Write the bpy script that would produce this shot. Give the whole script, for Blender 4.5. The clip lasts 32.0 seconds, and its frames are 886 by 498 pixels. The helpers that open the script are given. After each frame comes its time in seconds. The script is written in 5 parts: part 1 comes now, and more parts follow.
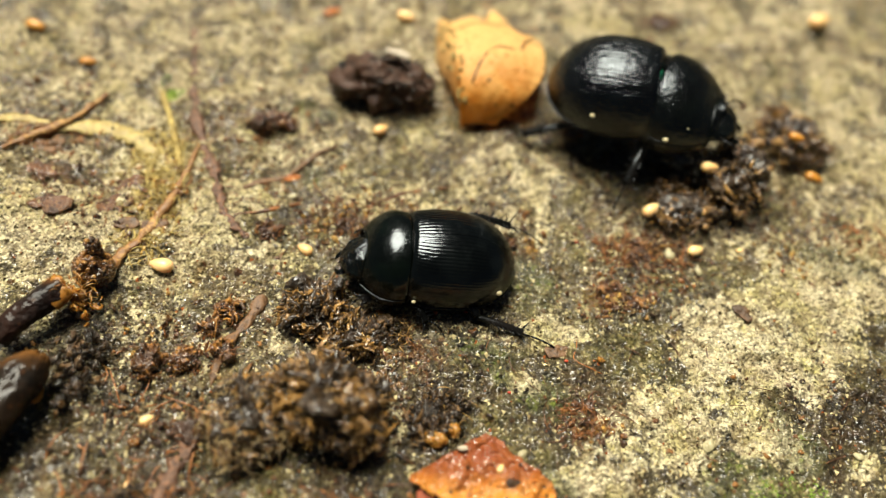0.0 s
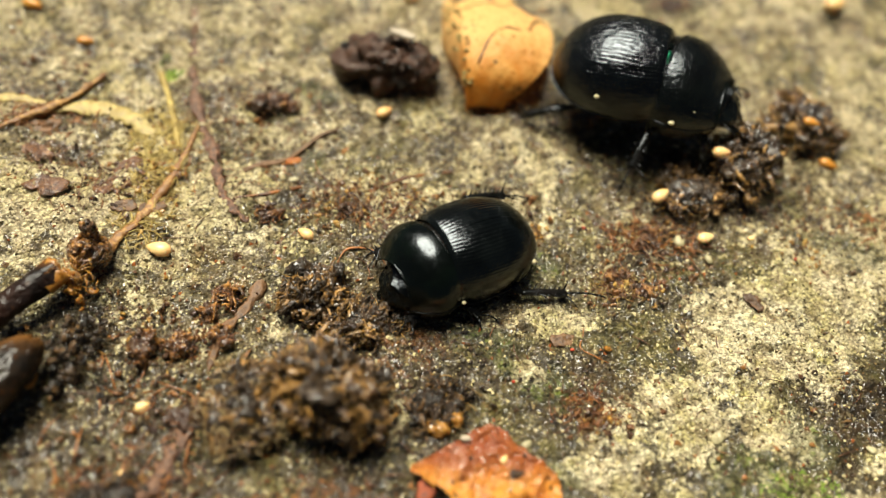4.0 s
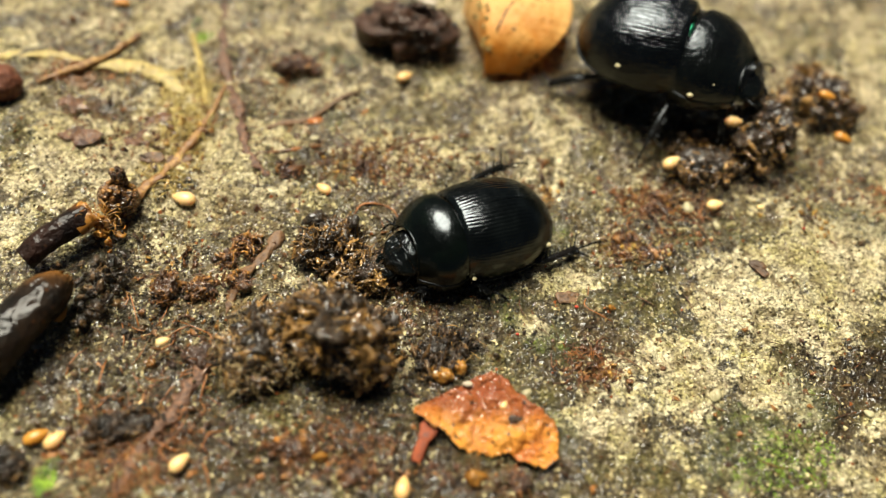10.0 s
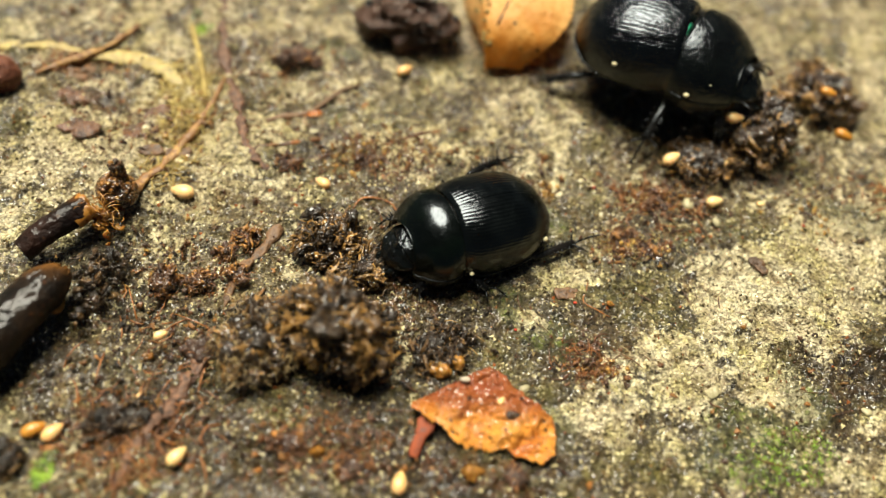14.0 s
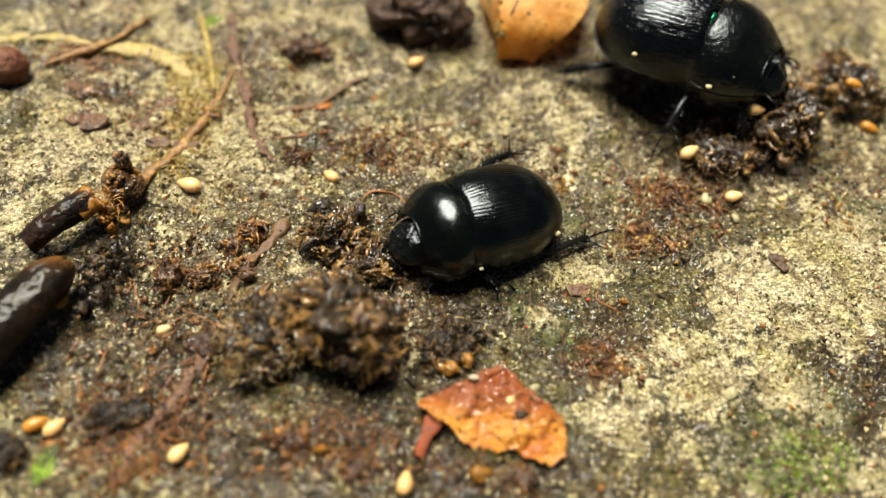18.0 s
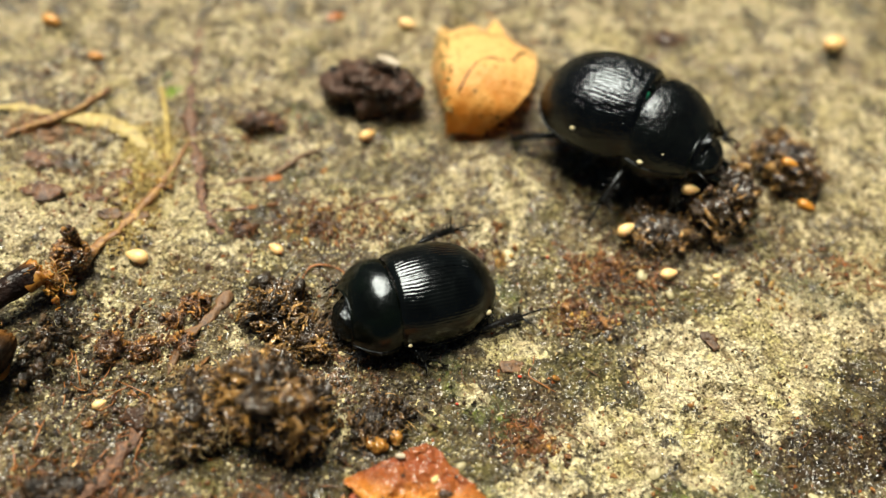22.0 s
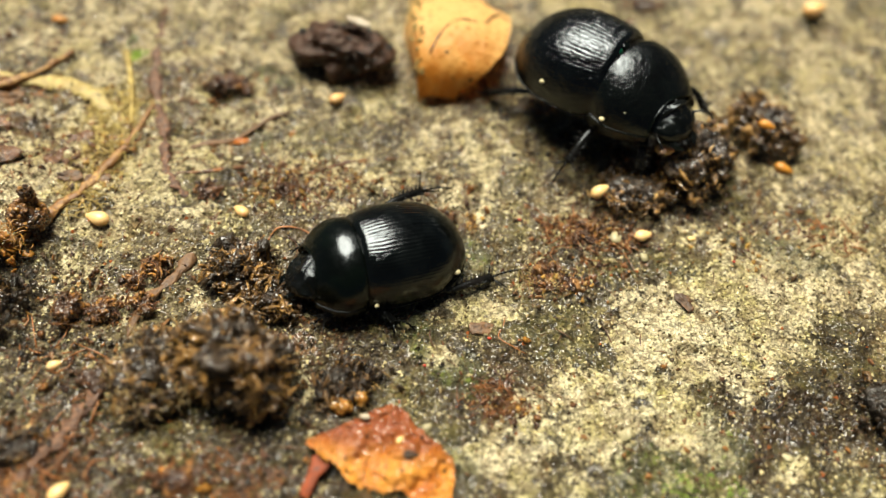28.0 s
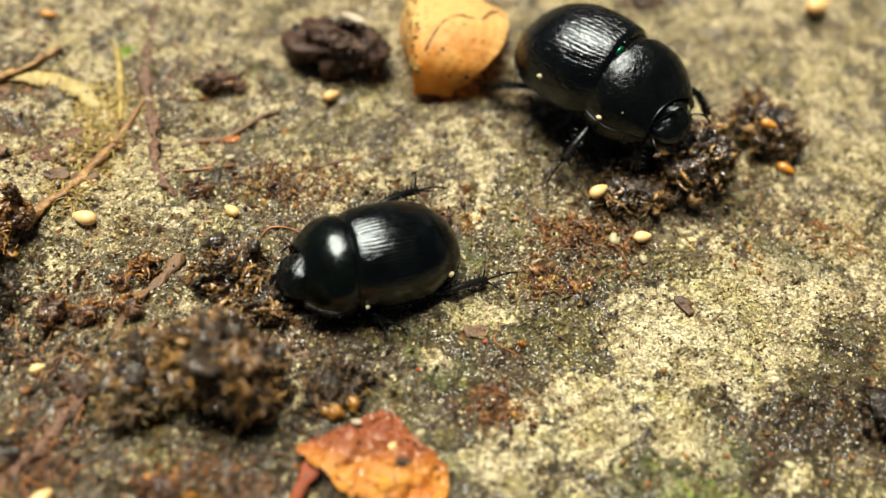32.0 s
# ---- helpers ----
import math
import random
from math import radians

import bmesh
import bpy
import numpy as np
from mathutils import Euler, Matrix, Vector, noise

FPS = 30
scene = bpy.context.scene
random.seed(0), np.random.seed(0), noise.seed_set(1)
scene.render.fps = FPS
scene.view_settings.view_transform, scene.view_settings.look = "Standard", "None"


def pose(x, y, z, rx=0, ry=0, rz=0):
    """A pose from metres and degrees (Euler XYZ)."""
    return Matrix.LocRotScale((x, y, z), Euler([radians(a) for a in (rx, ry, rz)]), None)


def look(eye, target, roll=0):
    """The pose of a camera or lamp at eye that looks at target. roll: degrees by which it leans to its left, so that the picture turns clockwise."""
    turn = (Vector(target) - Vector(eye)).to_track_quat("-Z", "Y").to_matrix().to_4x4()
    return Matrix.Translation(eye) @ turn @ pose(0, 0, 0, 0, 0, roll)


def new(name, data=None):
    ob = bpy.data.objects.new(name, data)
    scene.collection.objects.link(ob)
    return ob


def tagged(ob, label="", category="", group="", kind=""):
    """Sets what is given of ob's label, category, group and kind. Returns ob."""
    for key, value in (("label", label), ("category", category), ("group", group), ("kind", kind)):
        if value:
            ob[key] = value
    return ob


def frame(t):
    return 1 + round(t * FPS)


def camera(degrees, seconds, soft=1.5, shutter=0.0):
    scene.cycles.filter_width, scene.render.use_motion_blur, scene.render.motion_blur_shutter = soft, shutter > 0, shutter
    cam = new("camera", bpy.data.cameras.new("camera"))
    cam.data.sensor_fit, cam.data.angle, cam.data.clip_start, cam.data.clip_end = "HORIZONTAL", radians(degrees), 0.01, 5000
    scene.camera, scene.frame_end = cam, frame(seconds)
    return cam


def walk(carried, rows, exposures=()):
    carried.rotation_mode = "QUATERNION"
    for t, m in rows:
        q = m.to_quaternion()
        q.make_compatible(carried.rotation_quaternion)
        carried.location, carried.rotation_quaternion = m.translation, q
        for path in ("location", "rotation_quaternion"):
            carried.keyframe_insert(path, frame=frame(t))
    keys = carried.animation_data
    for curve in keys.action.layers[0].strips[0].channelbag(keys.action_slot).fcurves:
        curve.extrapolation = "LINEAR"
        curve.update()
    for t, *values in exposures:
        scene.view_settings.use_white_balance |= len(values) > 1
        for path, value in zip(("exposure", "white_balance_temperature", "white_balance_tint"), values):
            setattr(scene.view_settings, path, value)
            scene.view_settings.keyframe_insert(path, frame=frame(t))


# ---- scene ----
cam = camera(59.9, 32.0, 1.2)
METRES, EYE, TILT, LEAN, TURN = 0.046, 0.0666, -55.63, -5.04, 0.0
ROWS = [
    (0.0, 0.0, 0.0, 0.0, -0.0, 0.0, 0.0),
    (0.5, -0.0035, 0.0104, -0.0076, 0.08, -0.35, -0.04),
    (1.0, -0.0009, 0.022, -0.0057, 0.24, -0.36, -0.13),
    (1.5, 0.0084, 0.0269, -0.0124, 0.23, -0.8, -0.23),
    (2.0, -0.0015, 0.0392, -0.0075, 0.16, -0.79, -0.37),
    (2.5, -0.0136, 0.0214, 0.0051, -0.01, -0.88, -0.4),
    (3.0, -0.0002, 0.0355, -0.0081, 0.33, -0.75, -0.37),
    (3.5, 0.0028, 0.043, -0.0063, 0.37, -0.79, -0.36),
    (5.5, 0.0154, 0.0118, 0.0029, 0.94, -1.5, -0.64),
    (6.0, 0.0339, -0.0027, 0.0016, 1.23, -1.68, -0.79),
    (6.5, 0.0183, -0.0204, -0.0169, 1.17, -1.33, -0.95),
    (7.0, 0.0289, -0.0148, -0.0293, 1.7, -1.58, -1.2),
    (7.5, 0.0139, -0.0205, -0.0551, 2.7, -1.91, -1.43),
    (8.0, 0.0171, -0.0417, -0.0703, 3.16, -1.9, -1.62),
    (8.5, 0.0386, -0.0292, -0.0633, 3.44, -1.93, -1.87),
    (9.0, 0.0444, -0.0226, -0.0722, 3.22, -1.72, -2.05),
    (9.5, 0.0495, -0.0173, -0.0744, 2.98, -1.62, -2.06),
    (10.0, 0.0535, -0.0151, -0.081, 2.88, -1.53, -2.06),
    (10.5, 0.0558, -0.0147, -0.0831, 3.12, -2.03, -2.0),
    (11.0, 0.0498, -0.0105, -0.0792, 2.63, -2.05, -2.09),
    (11.5, 0.0539, -0.0087, -0.0727, 2.7, -2.17, -2.2),
    (12.0, 0.0611, -0.0204, -0.0711, 2.83, -2.43, -2.29),
    (12.5, 0.0581, -0.0136, -0.071, 2.84, -2.24, -2.28),
    (13.0, 0.0703, -0.0162, -0.06, 3.1, -2.4, -2.36),
    (13.5, 0.0646, -0.0196, -0.0634, 3.05, -2.39, -2.44),
    (14.0, 0.0567, -0.0121, -0.074, 2.93, -2.15, -2.47),
    (14.5, 0.0656, -0.0083, -0.0755, 3.18, -2.14, -2.24),
    (16.5, 0.0698, 0.0201, -0.0886, 3.5, -2.17, -2.53),
    (17.0, 0.0726, 0.0195, -0.0868, 4.33, -2.35, -2.52),
    (17.5, 0.0754, 0.017, -0.0848, 4.37, -2.33, -2.54),
    (18.0, 0.0776, 0.0274, -0.0813, 4.45, -2.36, -2.66),
    (18.5, 0.0743, 0.0278, -0.0808, 4.34, -2.69, -2.72),
    (19.0, 0.0775, 0.033, -0.0804, 4.1, -2.54, -2.74),
    (19.5, 0.1117, 0.0319, -0.0609, 3.81, -2.99, -2.75),
    (20.0, 0.1155, 0.037, -0.0651, 3.19, -2.08, -2.74),
    (20.5, 0.0873, 0.0046, -0.007, 2.65, -1.77, -2.97),
    (21.0, 0.1217, -0.0261, 0.0235, 3.18, -0.7, -3.15),
    (21.5, 0.1872, -0.0064, 0.0262, 3.96, -0.42, -3.35),
    (22.0, 0.2147, -0.0025, 0.0215, 4.64, 0.01, -3.41),
    (22.5, 0.2268, 0.023, 0.0129, 4.35, 0.35, -3.42),
    (23.0, 0.2508, 0.0255, -0.0059, 4.38, 0.37, -3.49),
    (23.5, 0.2425, 0.033, -0.012, 3.99, 0.4, -3.38),
    (24.0, 0.2451, 0.0175, -0.0112, 4.28, 0.21, -3.22),
    (24.5, 0.2429, 0.0196, -0.0274, 4.57, 0.16, -3.2),
    (26.5, 0.2549, 0.0461, -0.0345, 4.57, -0.13, -3.36),
    (27.0, 0.255, 0.0441, -0.0335, 4.27, -0.58, -3.32),
    (27.5, 0.269, 0.0409, -0.0321, 4.0, -0.48, -3.39),
    (28.0, 0.2662, 0.041, -0.0519, 4.05, -0.26, -3.27),
    (28.5, 0.2671, 0.0501, -0.0454, 4.04, -0.25, -3.21),
    (29.0, 0.2631, 0.0541, -0.0392, 3.93, -0.36, -3.31),
    (29.5, 0.2613, 0.0538, -0.0333, 4.26, -0.56, -3.29),
    (30.0, 0.2631, 0.0557, -0.0377, 4.16, -0.53, -3.35),
    (30.5, 0.2725, 0.0597, -0.0348, 4.25, -0.51, -3.42),
    (31.0, 0.2625, 0.0695, -0.0376, 3.7, -0.37, -3.49),
    (31.5, 0.2729, 0.0684, -0.0427, 3.76, -0.28, -3.4),
    (32.0, 0.2714, 0.0792, -0.0488, 3.95, -0.28, -3.42),
]
walk(cam, [(t, pose(0, 0, EYE, TILT, LEAN, TURN) @ pose(METRES * x, METRES * y, METRES * z, 90 + pitch, roll, yaw)) for t, x, y, z, yaw, pitch, roll in ROWS],
     [(0, 0.45, 6500, 10), (32, 0.45, 6500, 10)])
cam.data.dof.use_dof, cam.data.dof.focus_distance, cam.data.dof.aperture_fstop = True, 0.0742, 10.5

# ---- world and light: a bright gap of sky over a dim wood ----
world = bpy.data.worlds.new("sky")
scene.world = world
world.use_nodes = True
sky = world.node_tree.nodes.new("ShaderNodeTexSky")
sky.sky_type, sky.sun_disc = "NISHITA", False
SUN_UP, SUN_SIDE = 65.0, -28.0  # degrees over the ground, degrees from +y towards -x
sky.sun_elevation, sky.sun_rotation = radians(SUN_UP), radians(SUN_SIDE)
world.node_tree.links.new(sky.outputs[0], world.node_tree.nodes["Background"].inputs[0])
world.node_tree.nodes["Background"].inputs[1].default_value = 0.008
sun_data = bpy.data.lights.new("sun", "SUN")
sun_data.energy, sun_data.angle, sun_data.color = 6.3, radians(36), (1.0, 0.955, 0.79)
sun = new("sun", sun_data)
sun.matrix_world = look((0, 0, 0), (math.sin(radians(-SUN_SIDE)) * math.cos(radians(SUN_UP)),
                                   -math.cos(radians(SUN_SIDE)) * math.cos(radians(SUN_UP)), -math.sin(radians(SUN_UP))))

# ---- noise in numpy, for relief ----
RNG = np.random.RandomState(7)
LATTICE = RNG.rand(32, 32, 32)


def value_noise(p):
    i = np.floor(p).astype(int)
    f = p - i
    f = f * f * (3 - 2 * f)
    out = np.zeros(len(p))
    for a in (0, 1):
        for b in (0, 1):
            for c in (0, 1):
                w = (f[:, 0] if a else 1 - f[:, 0]) * (f[:, 1] if b else 1 - f[:, 1]) * (f[:, 2] if c else 1 - f[:, 2])
                out += w * LATTICE[(i[:, 0] + a) % 32, (i[:, 1] + b) % 32, (i[:, 2] + c) % 32]
    return out * 2 - 1


def fbm(p, freq, octaves=4, shift=0.0, gain=0.5):
    """Fractal noise, about -1 to 1, at the points p (n x 3)."""
    total, amp = np.zeros(len(p)), 1.0
    for k in range(octaves):
        total += amp * value_noise(p * freq + shift + 3.7 * k)
        freq, amp = freq * 2.03, amp * gain
    return total


# ---- meshes: built in millimetres, kept in metres ----
MM = 0.001


def mesh_of(name, verts, faces, mat, smooth=True):
    me = bpy.data.meshes.new(name)
    me.from_pydata((np.asarray(verts, float) * MM).tolist(), [], faces)
    me.materials.append(mat)
    if smooth:
        me.polygons.foreach_set("use_smooth", [True] * len(me.polygons))
    me.update()
    return me


def piece(name, shape, mat, parent=None, label="", smooth=True):
    """Links a (verts, faces) shape as one mesh object, under parent if one is given."""
    ob = new(name, mesh_of(name, shape[0], shape[1], mat, smooth))
    ob.parent = parent
    if label:
        ob["label"] = label
    return ob


def merge(*shapes):
    verts, faces, n = [], [], 0
    for v, f in shapes:
        v = np.asarray(v, float)
        verts.append(v)
        faces += [tuple(i + n for i in q) for q in f]
        n += len(v)
    return np.vstack(verts), faces


def moved(shape, m):
    v = np.asarray(shape[0], float)
    m = np.array(m)
    return v @ m[:3, :3].T + m[:3, 3], shape[1]


def grid_faces(rows, cols, close_cols=False):
    faces = []
    for r in range(rows - 1):
        for c in range(cols if close_cols else cols - 1):
            d = (c + 1) % cols
            faces.append((r * cols + c, r * cols + d, (r + 1) * cols + d, (r + 1) * cols + c))
    return faces


def tube(points, radii, sides=8, flat=1.0, wobble=0.0, steps=1, seed=0):
    """A capped tube along points; flat squashes it in height."""
    pts = np.array(points, float)
    rad = np.array(radii, float)
    if steps > 1:
        s = np.linspace(0, len(pts) - 1, (len(pts) - 1) * steps + 1)
        i = np.clip(s.astype(int), 0, len(pts) - 2)
        f = (s - i)[:, None]
        p0, p1, p2, p3 = pts[np.clip(i - 1, 0, None)], pts[i], pts[i + 1], pts[np.clip(i + 2, None, len(pts) - 1)]
        pts = 0.5 * (2 * p1 + (p2 - p0) * f + (2 * p0 - 5 * p1 + 4 * p2 - p3) * f ** 2 + (3 * p1 - p0 - 3 * p2 + p3) * f ** 3)
        rad = rad[i] * (1 - f[:, 0]) + rad[i + 1] * f[:, 0]
    way = np.gradient(pts, axis=0)
    way /= np.linalg.norm(way, axis=1)[:, None] + 1e-9
    up = np.tile([0.0, 0.0, 1.0], (len(pts), 1))
    up[np.abs(way[:, 2]) > 0.95] = (1.0, 0.0, 0.0)
    side = np.cross(way, up)
    side /= np.linalg.norm(side, axis=1)[:, None]
    top = np.cross(side, way)
    a = np.linspace(0, 2 * np.pi, sides, endpoint=False)
    ring = rad[:, None, None] * (np.cos(a)[None, :, None] * side[:, None] + flat * np.sin(a)[None, :, None] * top[:, None])
    verts = (pts[:, None] + ring).reshape(-1, 3)
    if wobble:
        away = ring.reshape(-1, 3)
        verts = verts + away * (wobble * fbm(verts, 1.1, 4, seed * 1.7))[:, None]
    n = len(pts)
    faces = grid_faces(n, sides, True) + [tuple(range(sides - 1, -1, -1)), tuple((n - 1) * sides + c for c in range(sides))]
    return verts, faces


def ball(center, radii, rows=12, cols=16, noise_amp=0.0, freq=1.0, seed=0, octaves=4, ridged=False):
    """An ellipsoid, closed at its poles, roughened by noise."""
    th = np.linspace(0, np.pi, rows)
    ph = np.linspace(0, 2 * np.pi, cols, endpoint=False)
    d = np.stack([np.sin(th)[:, None] * np.cos(ph), np.sin(th)[:, None] * np.sin(ph), np.cos(th)[:, None] + 0 * ph], -1).reshape(-1, 3)
    v = d * np.array(radii, float)
    if noise_amp:
        k = fbm(v, freq, octaves, seed * 2.3)
        if ridged:
            k = 0.5 - np.abs(k) * 1.6 + 0.35 * fbm(v, freq * 0.4, 2, seed * 1.1)
        v = v + d * (noise_amp * k)[:, None]
    for r in (0, rows - 1):
        v[r * cols:(r + 1) * cols] = v[r * cols:(r + 1) * cols].mean(0)
    return v + np.array(center, float), grid_faces(rows, cols, True)


def lumps(n, area, size, rnd, squash=0.7, rows=6, cols=7):
    """n small uneven lumps and flakes; area(rnd) gives a centre."""
    shapes = []
    for k in range(n):
        s = size * rnd.choice((0.5, 0.7, 0.9, 1.3)) * rnd.uniform(0.8, 1.2)
        if rnd.random() < 0.55:
            r = (s * 1.35, s * rnd.uniform(0.5, 0.9), s * rnd.uniform(0.18, 0.35))
        else:
            r = (s, s * rnd.uniform(0.5, 1.0), s * squash)
        m = pose(*area(rnd), rnd.uniform(0, 360), rnd.uniform(0, 360), rnd.uniform(0, 360))
        shapes.append(moved(ball((0, 0, 0), r, rows, cols, s * 0.75, 1.9 / s, k), m))
    return merge(*shapes)


def fibres(n, area, length, rnd, radius=0.05, lift=0.5):
    """n short bent threads."""
    shapes = []
    for k in range(n):
        c = np.array(area(rnd))
        a = rnd.uniform(0, 2 * math.pi)
        bend = rnd.gauss(0, 0.5)
        l = length * rnd.uniform(0.4, 1.3)
        z = rnd.uniform(-0.3, 1) * lift
        p = [c]
        for q in range(3):
            p.append(p[-1] + np.array([math.cos(a), math.sin(a), z * (0.7 - 0.5 * q)]) * l / 3)
            a += bend
        w = radius * rnd.uniform(0.6, 1.3)
        shapes.append(tube(p, [w * 0.6, w, w * 0.8, w * 0.3], 4))
    return merge(*shapes)


def shreds(n, area, length, rnd, width):
    """n flat bent strips of chewed plant matter, lying every way."""
    shapes = []
    for k in range(n):
        c = np.array(area(rnd))
        way = np.array([rnd.gauss(0, 1), rnd.gauss(0, 1), rnd.gauss(0.2, 0.6)])
        way = way / np.linalg.norm(way)
        l, w = length * rnd.uniform(0.4, 1.3), width * rnd.uniform(0.5, 1.4)
        p = [c - way * l / 2]
        for q in range(3):
            way = way + 0.35 * np.array([rnd.gauss(0, 1), rnd.gauss(0, 1), rnd.gauss(0, 1)])
            way = way / np.linalg.norm(way)
            p.append(p[-1] + way * l / 3)
        for q in p:
            q[2] = max(q[2], 0.02)
        shapes.append(tube(p, [w * 0.6, w, w * 0.9, w * 0.35], 6, rnd.uniform(0.2, 0.5), 0.4, 1, k))
    return merge(*shapes)


# ---- materials ----
def material(name):
    mat = bpy.data.materials.new(name)
    mat.use_nodes = True
    tree = mat.node_tree
    return mat, tree, tree.nodes["Principled BSDF"]


class Nodes:
    """Short forms for a material's node tree; coordinates in millimetres."""

    def __init__(self, tree, shift=0.0):
        self.tree = tree
        co = tree.nodes.new("ShaderNodeTexCoord")
        self.mm = tree.nodes.new("ShaderNodeMapping")
        self.mm.inputs["Scale"].default_value = (1000, 1000, 1000)
        self.mm.inputs["Location"].default_value = (shift, shift, shift)
        self.link(co.outputs["Object"], self.mm.inputs["Vector"])
        self.co = self.mm.outputs[0]

    def link(self, a, b):
        self.tree.links.new(a, b)

    def put(self, socket, value):
        if hasattr(value, "is_output"):
            self.link(value, socket)
        elif isinstance(value, tuple) and len(value) == 3 and socket.type == "RGBA":
            socket.default_value = (value[0], value[1] * 0.96, value[2] * 0.70, 1)
        else:
            socket.default_value = value

    def noise(self, scale, detail=4.0, rough=0.55, distort=0.0, co=None):
        n = self.tree.nodes.new("ShaderNodeTexNoise")
        self.link(co or self.co, n.inputs["Vector"])
        for key, value in (("Scale", scale), ("Detail", detail), ("Roughness", rough), ("Distortion", distort)):
            n.inputs[key].default_value = value
        return n.outputs["Fac"]

    def cells(self, scale, out="Distance", feature="F1", co=None):
        n = self.tree.nodes.new("ShaderNodeTexVoronoi")
        n.feature = feature
        self.link(co or self.co, n.inputs["Vector"])
        n.inputs["Scale"].default_value = scale
        return n.outputs[out]

    def first(self, colour):
        n = self.tree.nodes.new("ShaderNodeSeparateColor")
        self.link(colour, n.inputs[0])
        return n.outputs[0]

    def stretch(self, scale, turn=(0, 0, 0)):
        n = self.tree.nodes.new("ShaderNodeMapping")
        n.inputs["Scale"].default_value = scale
        n.inputs["Rotation"].default_value = turn
        self.link(self.co, n.inputs["Vector"])
        return n.outputs[0]

    def ramp(self, fac, low, high, to0=0.0, to1=1.0):
        n = self.tree.nodes.new("ShaderNodeMapRange")
        n.interpolation_type = "SMOOTHSTEP"
        for key, value in (("From Min", low), ("From Max", high), ("To Min", to0), ("To Max", to1)):
            n.inputs[key].default_value = value
        self.link(fac, n.inputs["Value"])
        return n.outputs["Result"]

    def math(self, op, a, b=0.0, clamp=False):
        n = self.tree.nodes.new("ShaderNodeMath")
        n.operation, n.use_clamp = op, clamp
        self.put(n.inputs[0], a)
        self.put(n.inputs[1], b)
        return n.outputs[0]

    def mix(self, fac, a, b):
        n = self.tree.nodes.new("ShaderNodeMix")
        n.data_type = "RGBA"
        self.put(n.inputs["Factor"], fac)
        self.put(n.inputs["A"], a)
        self.put(n.inputs["B"], b)
        return n.outputs["Result"]

    def attribute(self, name):
        n = self.tree.nodes.new("ShaderNodeAttribute")
        n.attribute_name = name
        return n.outputs["Fac"]

    def bump(self, height, strength, distance, below=None):
        n = self.tree.nodes.new("ShaderNodeBump")
        n.inputs["Strength"].default_value = strength
        n.inputs["Distance"].default_value = distance * MM
        self.link(height, n.inputs["Height"])
        if below is not None:
            self.link(below, n.inputs["Normal"])
        return n.outputs[0]

    def random(self):
        return self.tree.nodes.new("ShaderNodeObjectInfo").outputs["Random"]

    def island(self):
        return self.tree.nodes.new("ShaderNodeNewGeometry").outputs["Random Per Island"]


def earth(name, dark, mid, light, scale=1.0, rough=(0.3, 0.7), relief=0.25, light_from=0.62, shift=0.0, coat=1.0):
    """Crumbly organic matter: three tones at two scales, moist gloss, crumbly relief."""
    mat, tree, bsdf = material(name)
    n = Nodes(tree, shift)
    big, fine, grain = n.noise(0.45 * scale, 3), n.noise(2.2 * scale, 5, 0.65), n.cells(5.5 * scale)
    tone = n.math("ADD", n.math("MULTIPLY", big, 0.5), n.math("MULTIPLY", fine, 0.5))
    col = n.mix(n.ramp(tone, 0.36, 0.58), dark, mid)
    spot = n.math("MULTIPLY", n.ramp(n.noise(3.4 * scale, 3), light_from - 0.08, light_from + 0.08), n.ramp(big, 0.3, 0.6))
    col = n.mix(spot, col, light)
    each = n.island()
    col = n.mix(n.ramp(each, 0.45, 0.10, 0.0, 0.8), col, dark)
    col = n.mix(n.ramp(each, 0.72, 1.0, 0.0, 0.75), col, light)
    n.put(bsdf.inputs["Base Color"], col)
    n.put(bsdf.inputs["Roughness"], n.ramp(fine, 0.3, 0.7, *rough))
    bsdf.inputs["Coat Weight"].default_value = coat
    bsdf.inputs["Coat Roughness"].default_value = 0.06
    under = n.bump(fine, 0.9, relief)
    skin = n.bump(grain, 0.8, relief * 0.6, under)
    n.put(bsdf.inputs["Normal"], skin)
    n.put(bsdf.inputs["Coat Normal"], n.bump(n.noise(2.6 * scale, 0.6, 0.5), 1.0, 0.35))
    return mat


